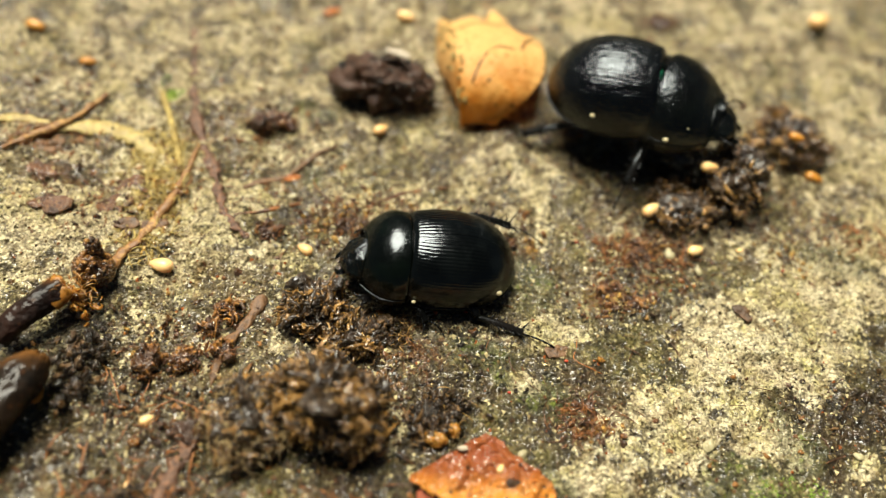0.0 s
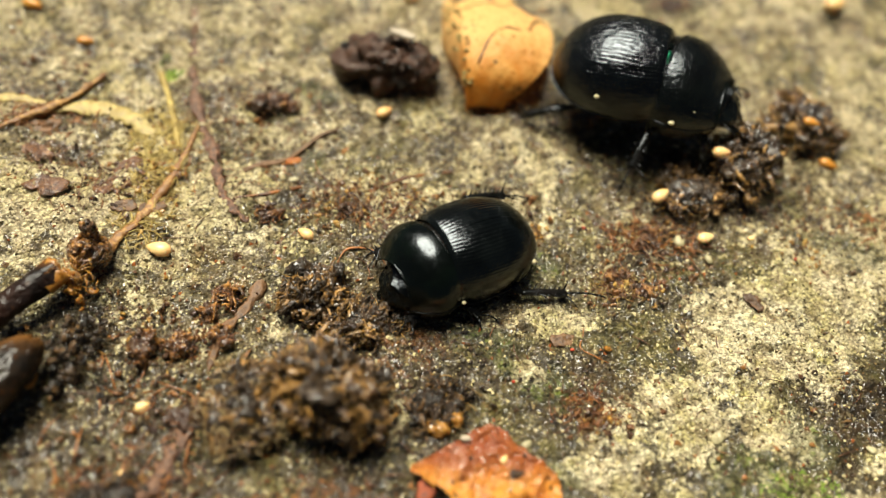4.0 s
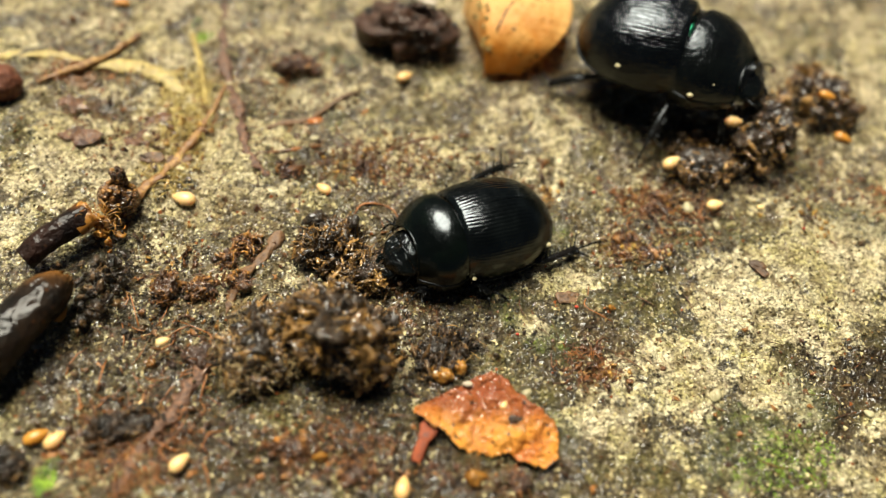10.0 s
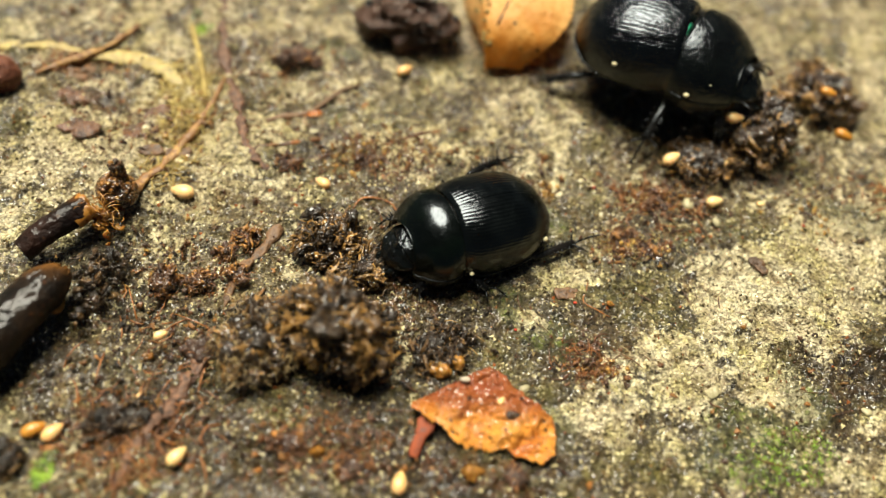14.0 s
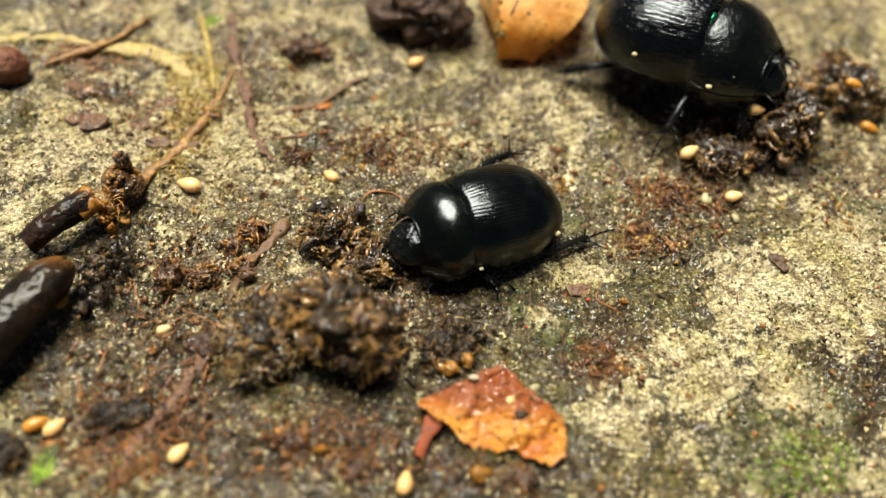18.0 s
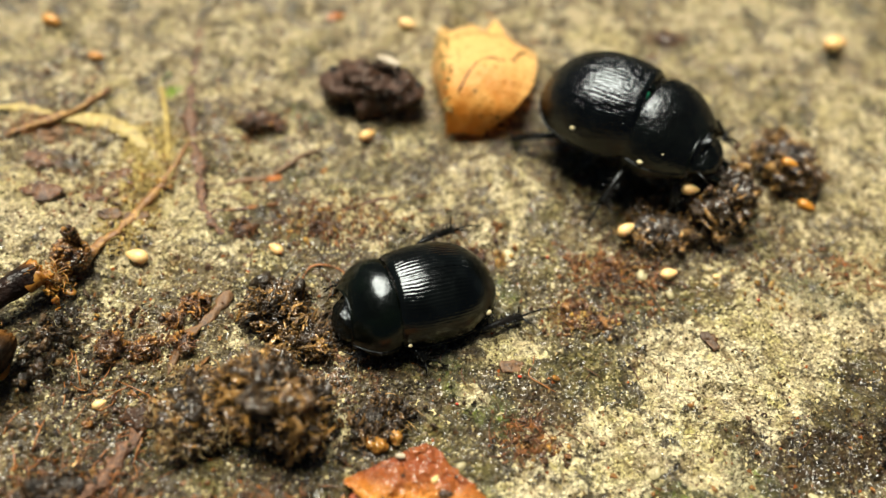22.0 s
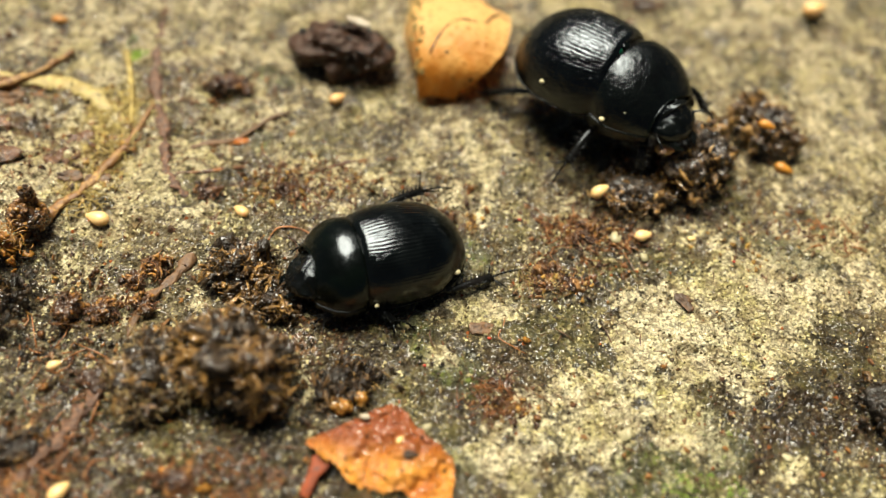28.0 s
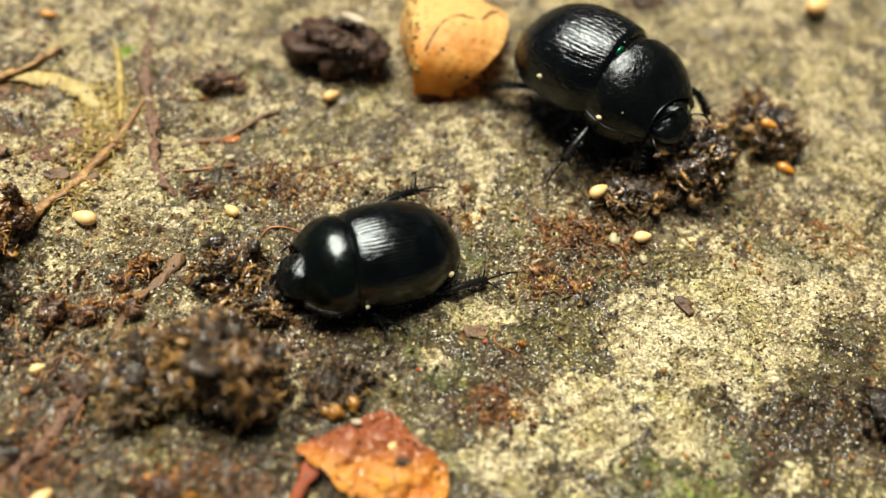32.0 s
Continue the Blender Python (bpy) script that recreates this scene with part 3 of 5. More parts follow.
patch("lichen", -20.9, 47.6, 3.0, 5.0, 1.0)
patch("lichen", -42.5, 52.7, 4.8, 3.4, 0.5)
patch("lichen", -36.5, 35.4, 4.8, 2.7, 0.8)
patch("lichen", -24.4, 49.9, 3.6, 4.0, 0.6)
patch("lichen", -18.9, 27.7, 2.1, 1.5, 0.7)
patch("lichen", -27.2, 24.7, 2.0, 1.1, 0.5)
patch("lichen", -27.6, 18.0, 2.4, 2.1, 0.4)
patch("moss", 34.4, 19.7, 4.7, 3.1, 0.55)
patch("moss", 30.6, 18.2, 2.5, 2.0, 0.5)
patch("moss", 39.0, 24.9, 2.7, 2.9, 0.4)
patch("moss", -26.4, 67.5, 0.9, 1.0, 1)
patch("moss", -27.0, 12.5, 0.9, 1.0, 1)
patch("moss", -9.2, 65.8, 3.0, 1.9, 0.5)
patch("moss", -6.6, 54.8, 1.4, 1.0, 0.5)
patch("moss", 14.2, 29.6, 3.3, 2.4, 0.35)
patch("moss", 15.5, 40.7, 2.1, 2.4, 0.4)
patch("moss", 15.6, 20.8, 2.0, 2.1, 0.25)
patch("moss", 48.8, 46.3, 3.8, 3.9, 0.3)
patch("moss", 9.3, 31.6, 1.7, 1.2, 0.4)
patch("moss", -8.5, 65.7, 2.0, 1.4, 0.5)
patch("moss", -6.6, 54.9, 1.2, 1.1, 0.4)
patch("moss", 14.1, 41.4, 2.4, 2.4, 0.45)
patch("moss", 9.5, 34.7, 1.9, 1.5, 0.6)
patch("dark", 46.8, 29.5, 7.0, 4.5, 1)
patch("dark", 53.4, 36.0, 2.9, 3.1, 1)
patch("dark", 20.8, 33.4, 4.5, 2.6, 0.7)
patch("dark", 25.2, 37.4, 4.5, 2.5, 0.6)
patch("dark", -20.9, 25.9, 5.9, 6.7, 0.5)
patch("dark", 0.3, 33.1, 3.2, 4.8, 0.7)
patch("dark", -20.6, 56.1, 3.7, 6.9, 0.4)
patch("dark", -1.7, 44.0, 4.6, 2.8, 0.6)
patch("dark", -8.5, 50.5, 4.2, 4.7, 0.4)
patch("dark", 39.7, 53.3, 9.6, 4.0, 0.5)
patch("dark", 30.0, 43.3, 5.3, 2.1, 0.6)
patch("dark", -34.9, 56.6, 4.9, 5.3, 0.5)
patch("dark", -15.4, 51.1, 3.0, 4.8, 0.5)
patch("dark", 4.4, 60.7, 7.8, 5.3, 0.4)
patch("dark", -29.4, 39.6, 4.4, 4.2, 0.2)
patch("dark", -40.5, 48.0, 2.6, 2.4, 0.7)
patch("dark", -33.4, 52.0, 3.2, 1.8, 0.7)
patch("lichen", 24.2, 19.9, 6.5, 2.6, 0.65)
patch("lichen", 20.8, 23.0, 4.7, 2.2, 0.7)
patch("lichen", 28.5, 17.3, 5.5, 2.0, 0.6)
patch("lichen", 42.4, 19.1, 2.1, 2.6, 0.85)
patch("lichen", 41.0, 32.0, 4.0, 3.8, 0.8)
patch("dark", 0.9, 16.6, 5.3, 2.4, 1)
patch("dark", 9.2, 16.2, 6.8, 1.9, 1)
patch("dark", -7.0, 16.9, 4.8, 3.0, 0.7)
patch("dark", -28.9, 25.1, 4.0, 4.6, 0.9)
patch("dark", -10.3, 25.1, 3.6, 3.4, 0.6)
patch("dark", 23.4, 16.4, 3.0, 1.5, 0.9)
patch("dark", 22.8, 32.8, 4.6, 2.8, 0.6)
patch("dark", 14.2, 27.3, 3.2, 2.9, 0.8)
# thick crust, and the bare hollows beside it
for _x, _y, _rx, _ry, _k in ((36, 35.5, 5, 3.5, 1.4), (42.5, 40, 7, 3.6, 1.4), (39, 32, 3.5, 2.2, 1.3), (29, 29.5, 5, 2.5, 1.2), (33, 25.5, 5, 2.4, 1.2), (53.2, 31.9, 2, 1.6, 1.5),
                             (46, 23.8, 2, 1.0, 1.1), (12.2, 31.6, 1.7, 1.4, 1.6), (17, 36.2, 2.4, 1.5, 1.5), (2, 24.6, 2.2, 2.2, 1.5), (-18.8, 49.5, 2.2, 3.5, 1.2)):
    patch("lichen", _x, _y, _rx, _ry, _k)
for _x, _y, _rx, _ry, _k in ((17, 53.5, 0.9, 3, 1.5), (15.5, 57, 1, 2.5, 1.3), (3.3, 60.5, 2.5, 1.6, 1.1), (-7.5, 49.8, 1.6, 1, 1.3), (1.6, 47.4, 1.2, 0.8, 1.3), (-30, 45, 3, 2, 1.2)):
    patch("lichen", _x, _y, _rx, _ry, _k)
for _x, _y, _rx, _ry, _k in ((46.8, 30, 5.5, 4.5, 1.3), (41.8, 25, 2.2, 2.4, 1.1), (50.7, 35.5, 2.5, 3, 1.1), (52, 28, 3, 3, 1.0), (52.7, 39.5, 2.5, 1.5, 0.8)):
    patch("dark", _x, _y, _rx, _ry, _k)
for _x, _y, _rx, _ry, _k in ((13.6, 29.4, 2.6, 1.8, 0.6), (15.8, 40.1, 1.6, 1.6, 0.4)):
    patch("moss", _x, _y, _rx, _ry, _k)
# a thin, broken film of lichen and dry earth over the wider slab
patch("lichen", 10.0, 45.0, 400.0, 400.0, 0.24)
patch("lichen", -25.0, 72.0, 45.0, 22.0, 0.50)
patch("lichen", -26.0, 53.0, 6.0, 9.0, 0.85)
patch("lichen", -16.0, 50.0, 3.0, 8.0, 0.75)
patch("lichen", 20.0, 88.0, 60.0, 16.0, 0.30)
patch("lichen", 55.0, 70.0, 22.0, 30.0, 0.36)
patch("lichen", 0.0, 56.0, 24.0, 10.0, 0.42)
patch("lichen", -32.0, 46.0, 14.0, 12.0, 0.66)
# next three: dung-dark stone, with the far beetle's shade painted in
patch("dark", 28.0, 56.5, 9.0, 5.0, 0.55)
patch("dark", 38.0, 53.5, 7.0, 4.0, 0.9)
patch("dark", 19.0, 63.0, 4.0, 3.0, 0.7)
patch("dark", 3.0, 15.0, 9.0, 3.5, 1.2)
patch("dark", -4.0, 19.0, 7.0, 2.5, 0.8)
patch("dark", 13.5, 15.5, 6.0, 3.0, 1.2)
patch("dark", -5.0, 20.0, 17.0, 8.5, 0.9)
patch("dark", 8.0, 29.0, 9.0, 5.0, 0.8)
# this one is shade below the near beetle, painted into the stone
patch("dark", 5.5, 32.5, 5.0, 3.0, 0.9)
patch("dark", -18.0, 18.0, 10.0, 6.0, 0.5)
patch("dark", 18.0, 16.5, 9.0, 4.0, 0.45)
patch("dark", 8.0, 14.5, 9.0, 2.6, 0.4)
patch("rust", 10.0, 15.0, 6.0, 2.0, 0.7)
patch("rust", -22.0, 16.0, 5.0, 4.0, 0.6)
patch("rust", -4.0, 17.0, 5.0, 2.5, 0.5)
patch("rust", -3.5, 48.8, 8.0, 4.0, 0.4)
patch("rust", 28.0, 46.0, 6.0, 3.5, 0.45)
patch("rust", -30.0, 50.0, 8.0, 6.0, 0.7)
patch("rust", 19.0, 27.0, 3.5, 3.0, 0.35)
patch("rust", 24.0, 41.0, 4.0, 2.5, 0.6)
patch("rust", 0.0, 33.0, 6.0, 5.0, 0.8)
patch("rust", -15.0, 62.0, 8.0, 6.0, 0.5)
patch("rust", 14.0, 47.0, 5.0, 3.0, 0.6)
patch("tan", -20.0, 78.0, 55.0, 18.0, 0.95)
patch("tan", 30.0, 88.0, 60.0, 20.0, 0.9)
patch("tan", 56.0, 66.0, 20.0, 26.0, 0.9)
patch("tan", -30.0, 52.0, 18.0, 12.0, 0.7)
patch("tan", 5.0, 56.0, 24.0, 9.0, 0.55)


def ground_height(x, y):
    """Height of the slab in millimetres at x, y in millimetres (arrays)."""
    p = np.stack([x, y, np.zeros_like(x)], -1)
    near = 1 / (1 + (np.hypot(x - 5, y - 45) / 150) ** 4)
    return (0.75 * fbm(p, 0.045, 2, 5.0) + 0.42 * fbm(p, 0.22, 2, 1.0) + 0.30 * fbm(p, 0.8, 3, 2.0, 0.6)) * near


def height_at(x, y):
    return float(ground_height(np.array([float(x)]), np.array([float(y)]))[0])


def build_ground():
    far = [3, 8, 20, 60, 200, 800, 4000, 20000, 100000, 400000]
    xs = np.concatenate([[-60 - f for f in reversed(far)], np.arange(-60, 78, 0.20), [78 + f for f in far]])
    ys = np.concatenate([[6 - f for f in reversed(far)], np.arange(6, 104, 0.20), [104 + f for f in far]])
    gx, gy = np.meshgrid(xs, ys)
    gx, gy = gx.ravel(), gy.ravel()
    z = ground_height(gx, gy)
    p = np.stack([gx, gy, 0 * gx], -1)
    wx, wy = gx + 2.2 * fbm(p, 0.16, 3, 11.0), gy + 2.2 * fbm(p, 0.16, 3, 23.0)
    layers = {}
    for kind, items in PATCHES.items():
        total = np.zeros(len(gx))
        for x, y, rx, ry, amount in items:
            d = ((wx - x) / rx) ** 2 + ((wy - y) / ry) ** 2
            total = np.maximum(total, amount * np.clip(1.35 - 0.75 * d, 0, 1))
        layers[kind] = total
    # the crust and the moss stand a little proud of the stone
    z = z + 0.12 * layers["lichen"] * (0.5 + fbm(p, 1.6, 2, 3.0)) + 0.35 * layers["moss"] * np.abs(fbm(p, 1.3, 2, 8.0))
    me = mesh_of("ground", np.stack([gx, gy, z], -1), grid_faces(len(ys), len(xs)), STONE)
    for kind, values in layers.items():
        me.attributes.new(kind, "FLOAT", "POINT").data.foreach_set("value", values)
    tagged(new("ground", me), "weathered dark stone slab with pale lichen crust and moss", "stone slab", kind="structure")


build_ground()


# ---- plant litter ----
def rest(ob, x, y, sink=0.0, rx=0.0, ry=0.0, rz=0.0):
    """Sets a thing down on the slab at x, y (millimetres)."""
    ob.matrix_basis = pose(x * MM, y * MM, (height_at(x, y) - sink) * MM, rx, ry, rz)
    return ob


def seed_shape(length, width):
    """A teardrop lying along x, its belly on z = 0."""
    s = np.linspace(0, 1, 15)
    r = width / 2 * np.sin(np.pi * s ** 0.82) ** 0.62 * (1 - 0.20 * s)
    r[0] = r[-1] = 0.02
    v, f = tube(np.stack([(s - 0.42) * length, 0 * s, 0 * s + width * 0.36], -1), r, 12, 0.8)
    return v, f


SEED_MESH = mesh_of("seed", *seed_shape(1.9, 1.30), SEED)
SEED_ORANGE_MESH = mesh_of("seed", *seed_shape(1.9, 1.20), SEED_ORANGE)


def seed(x, y, z=None, turn=0.0, size=1.0, tilt=0.0, orange=False, on="on the stone slab"):
    ob = new("seed", SEED_ORANGE_MESH if orange else SEED_MESH)
    z = height_at(x, y) - 0.05 if z is None else z
    ob.matrix_basis = pose(x * MM, y * MM, z * MM, 0, tilt, turn) @ Matrix.Scale(size, 4)
    colour = "orange" if orange else "pale yellow"
    return tagged(ob, f"small glossy {colour} teardrop seed lying {on}", "seed", "scattered seeds")


seed(-22.2, 42.0, turn=170, size=1.35)
seed(-8.3, 44.7, turn=150, size=0.98)
seed(-1.5, 62.4, turn=40, size=1.12)
seed(33.0, 46.6, turn=20, size=1.05)
seed(49.7, 58.4, turn=-30, size=1.15, orange=True)
seed(-29.9, 27.4, 0.6, turn=80, size=1.0, orange=True)
seed(-29.0, 16.4, turn=35, size=1.15, orange=True)
seed(-27.4, 16.3, turn=50, size=1.10)
seed(-16.3, 14.9, turn=55, size=1.08)
seed(2.5, 14.2, turn=85, size=1.12)
seed(-8.2, 17.4, turn=160, size=0.55, orange=True)
seed(10.7, 21.8, 1.45, turn=60, size=0.5, on="on a wet red leaf")
seed(-15.6, 23.9, turn=10, size=0.42)
seed(-20.9, 20.2, turn=70, size=0.45)
seed(0.8, 82.2, turn=-20, size=1.35)
seed(57.7, 85.7, turn=30, size=1.9)
seed(-37.2, 71.0, turn=0, size=1.1, orange=True)
seed(-44.4, 75.8, turn=-20, size=1.4, orange=True)
seed(38.4, 47.3, turn=10, size=0.5)
seed(28.4, 50.8, 1.6, turn=35, size=1.15, tilt=-15, on="on a dung crumb")
seed(34.1, 50.9, 1.9, turn=70, size=0.75, on="on a dung crumb")
seed(34.6, 54.9, 4.5, turn=5, size=1.1, on="on a dung clod")
seed(46.9, 61.5, 3.3, turn=-20, size=1.05, orange=True, on="on a dung clod")
seed(-6.0, 29.5, 4.9, turn=80, size=0.95, on="on a dung clod")
seed(-19.9, 25.1, 1.6, turn=30, size=0.7, on="on a dung crumb")


def twig(name, label, points, radii, mat, flat=0.8, category="twig", lift=0.5, wobble=0.22):
    pts = [(x, y, height_at(x, y) + r * lift) for (x, y), r in zip(points, radii)]
    ob = piece(name, tube(pts, radii, 12, flat, wobble, 14, len(points)), mat)
    return tagged(ob, label, category)


twig("root", "thin dark red-brown root grown flat onto the stone", [(-25.4, 80), (-25.2, 76.5), (-23.2, 64.8), (-20.1, 56.4), (-17.1, 48.7), (-14.4, 46.0)],
     [0.25, 0.42, 0.45, 0.42, 0.4, 0.25], ROOT_FLAT, 0.35, "root", -0.12, 1.3)
twig("root", "flattened brown root with cracked bark on the stone", [(-9.6, 45.2), (-11.4, 42.7), (-12.7, 37.1), (-14.9, 33.0), (-15.4, 29.5)],
     [0.18, 0.40, 0.52, 0.46, 0.2], ROOT, 0.45, "root", 0.1, 1.0)
twig("root", "flattened dull pink root with cracked bark on the stone", [(-15.2, 25.6), (-16.4, 23.8), (-18.0, 20.2), (-19.6, 16.6), (-21, 12.5)],
     [0.4, 0.7, 0.75, 0.5, 0.3], ROOT_FLAT, 0.5, "root", 0.15, 1.0)
twig("straw", "dry pale yellow straw lying on the stone", [(-54, 59.6), (-48.8, 60.0), (-43, 60.8), (-38.4, 60.4)], [0.6, 0.6, 0.6, 0.35], STRAW, 0.35, "straw", 0.15, 0.5)
twig("straw", "dry yellow flat straw lying on the stone", [(-37.4, 59.7), (-33.5, 60.2), (-30.0, 59.2), (-26.6, 57.6), (-24.6, 56.0)], [0.5, 0.95, 1.05, 0.9, 0.3], STRAW, 0.3, "straw", 0.1, 0.6)
twig("plant_stem", "thin orange-brown plant stem lying on the stone", [(-21.6, 58.5), (-22.0, 55.5), (-22.9, 51.0), (-24.7, 46.2), (-27.2, 41.0), (-29.8, 36.5)],
     [0.15, 0.3, 0.4, 0.52, 0.6, 0.55], STEM, 0.8, "stem", 0.5, 0.6)
twig("twig", "short brown twig lying on the stone", [(-42, 56), (-40.3, 57.2), (-36.0, 60.9), (-33.2, 65.4)], [0.25, 0.4, 0.4, 0.25], STEM, 0.8, "twig", 1.4, 0.8)
twig("moss_stem", "thin yellow moss stem on the stone", [(-27.4, 66.6), (-25.8, 63.0), (-24.4, 59.2), (-23.0, 55.0)], [0.35, 0.35, 0.35, 0.25], YELLOW_MOSS, 0.9, "stem")
twig("twig", "dark wet twig with a rusty end on the stone", [(-15.8, 52.6), (-14.3, 53.6), (-11.4, 54.9), (-8.3, 58.2), (-6.6, 59.2)], [0.3, 0.4, 0.2, 0.25, 0.12], ROOT, 0.8, "twig")
twig("twig", "thin rusty twig lying on the stone", [(-16.0, 48.6), (-13.0, 49.6), (-9.6, 51.2)], [0.12, 0.22, 0.12], RUSTY, 0.8, "twig", 0.4, 0.6)
twig("twig", "thin rusty twig lying on the stone", [(-2.5, 50.5), (1.6, 53.0), (6.5, 54.3)], [0.10, 0.20, 0.12], RUSTY, 0.8, "twig", 0.4, 0.6)
twig("root_hair", "curled orange root hair lying on the stone", [(-5.0, 41.6), (-4.2, 42.9), (-2.6, 43.3), (-1.0, 42.9), (-0.2, 41.8)], [0.05, 0.09, 0.10, 0.09, 0.05], RUSTY, 0.8, "root hair", 1.2, 0.3)
twig("root_hair", "bent red root hair lying on the stone", [(19.4, 36.6), (19.2, 35.0), (18.8, 33.6), (20.2, 32.8), (21.6, 32.4)], [0.03, 0.05, 0.06, 0.06, 0.03], RUSTY, 0.8, "root hair", 0.8, 0.3)
twig("leaf_stalk", "short flat red-brown leaf stalk beside a leaf", [(4.5, 20.0), (4.0, 18.6), (3.4, 16.6)], [0.7, 0.72, 0.4], RED_STALK, 0.25, "leaf stalk", 0.9, 0.3)


def clod(name, label, x, y, radii, seed_number, mat, big=60, small=200, threads=0, size=0.8, category="dung", turn=0.0, thread_mat=None, core=0.66, skirt=0.25, length=1.3, thick=0.048, strips=0):
    """A crumbly clod: a rough core under a heap of lumps, with flakes and fibres of its own."""
    rx, ry, rz = radii
    ob = piece(name, ball((0, 0, rz * 0.55), (rx * core, ry * core, rz * core), 48, 68, 0.40 * rz, 0.8, seed_number, 6), mat)
    rest(ob, x, y, 0.1, 0, 0, turn)
    rnd = random.Random(seed_number)

    def skin(r, swell=1.0):
        a, u = r.uniform(0, 2 * math.pi), r.uniform(-0.35, 0.98)
        k = math.sqrt(max(0.0, 1 - u * u)) * r.uniform(0.72, 1.0) * swell
        w = 1 + 0.22 * math.sin(2 * a + seed_number) + 0.14 * math.sin(5 * a + 2 * seed_number)
        return rx * k * w * math.cos(a), ry * k * w * math.sin(a), max(0.1, rz * (0.5 + 0.62 * u * r.uniform(0.75, 1.05) * w))

    def foot(r):
        a, k = r.uniform(0, 2 * math.pi), r.uniform(0.8, 1.0 + 2 * skirt)
        return rx * k * math.cos(a), ry * k * math.sin(a), r.uniform(0.05, 0.3)

    if big:
        piece("lump", lumps(big, skin, size, rnd, 0.75, 10, 12), mat, ob)["kind"] = "stuff"
    piece("crumb", merge(lumps(small, skin, size * 0.42, rnd, 0.7), lumps(max(6, small // 3), foot, size * 0.32, rnd, 0.7)), mat, ob)["kind"] = "stuff"
    if strips:
        piece("shred", shreds(strips, skin, 2.2 * size + 0.5, rnd, 0.30 * size), mat, ob)["kind"] = "stuff"
    if threads:
        piece("fibre", fibres(threads, lambda r: skin(r, 1.06), length, rnd, thick, 0.8), thread_mat or FIBRE, ob)["kind"] = "stuff"
    return tagged(ob, label, category)


clod("dung_clod", "large crumbly brown dung clod with golden fibres on stone", -4.2, 26.8, (4.7, 3.9, 5.6), 3, DUNG, 60, 500, 700, 0.8, core=0.62, length=1.2, thick=0.05, strips=900)
clod("dung_clod", "grey-brown fibrous dung clod beside a larger one", -11.2, 25.8, (4.4, 3.5, 3.3), 5, DUNG, 40, 400, 1500, 0.6, thread_mat=FIBRE_GREY, length=1.0, thick=0.045, strips=600)
clod("dung_clod", "dark crumbly dung clod with rusty fibres on stone", -6.6, 37.2, (2.7, 3.5, 3.0), 8, DUNG, 40, 300, 160, 0.7, length=0.9, strips=300)
clod("dung_clod", "amber-brown dung lump by the beetle's head", -3.2, 34.2, (2.3, 2.0, 2.2), 9, DUNG_MOIST, 25, 160, 120, 0.6, length=0.8, strips=200)
clod("dung_clod", "small dark crumbly dung clod on stone", 5.2, 26.9, (2.9, 2.3, 1.4), 12, DUNG_DARK, 40, 200, 60, 0.5, strips=160)
clod("dung_clod", "moist brown dung clod under the feeding beetle", 39.0, 56.6, (6.0, 3.6, 4.1), 18, DUNG_MOIST, 90, 420, 90, 0.55, turn=34, strips=90)
clod("dung_clod", "moist brown dung clod on stone", 47.9, 63.8, (3.6, 4.8, 2.7), 21, DUNG_MOIST, 80, 380, 60, 0.55, turn=-12, strips=80)
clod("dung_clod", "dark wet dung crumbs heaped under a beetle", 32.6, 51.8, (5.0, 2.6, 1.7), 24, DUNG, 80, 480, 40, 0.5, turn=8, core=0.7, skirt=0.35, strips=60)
# dung lumps, also set here as dark matter for the beetle's shade
clod("dung_clod", "dark wet dung standing in for shade under the beetle's body", 34.5, 56.5, (4.6, 3.0, 1.6), 26, DUNG_DARK, 60, 260, 20, 0.6)
for _x, _y, _rx, _ry, _rz, _k in ((-16.9, 24.9, 2.4, 1.7, 1.0, 32), 
                                  (12.2, 15.6, 0.7, 0.7, 0.5, 36), (27.0, 46.4, 1.2, 1.4, 0.6, 37), (35.4, 84.7, 2.6, 1.6, 0.8, 38),
                                  (12.6, 46.6, 0.9, 1.0, 0.6, 39), (22.8, 41.6, 1.6, 0.9, 0.35, 50), (25.6, 40.4, 1.2, 0.8, 0.3, 51), (-4.4, 47.6, 1.2, 0.9, 0.6, 41), (-12.6, 46.8, 1.5, 1.0, 0.6, 42), (-7.5, 17.0, 1.8, 1.0, 0.5, 43), (-1.6, 15.4, 1.4, 1.0, 0.5, 44)):
    clod("soil_crumb", "small red-brown soil crumb on the stone", _x, _y, (_rx, _ry, _rz), _k, CRUMB, 14, 50, 14, 0.42, "crumb", 0, RUSTY, 0.6, 0.3)
for _x, _y, _rx, _ry, _rz, _k in ((-21.6, 31.4, 1.0, 1.5, 1.3, 30), (-18.2, 31.9, 1.5, 1.1, 1.2, 31), (-14.9, 37.1, 1.1, 1.5, 1.2, 33), (-14.8, 32.8, 0.9, 0.9, 1.0, 34), (-16.4, 35.0, 0.6, 0.5, 0.5, 35)):
    clod("amber_clump", "small glossy amber-brown clump of humus on the stone", _x, _y, (_rx, _ry, _rz), _k, AMBER_CLUMP, 16, 60, 24, 0.42, "crumb", 0, RUSTY, 0.62, 0.3, strips=30)
clod("dark_crumb", "dark wet soil crumb on the stone", -14.0, 62.4, (2.6, 1.2, 1.1), 40, CRUMB, 24, 60, 10, 0.6, "crumb", 12)
clod("dark_crumb", "dark wet soil crumb on the stone", -21.6, 18.0, (3.2, 1.5, 0.9), 45, DUNG_DARK, 24, 90, 20, 0.5, "crumb", 25)
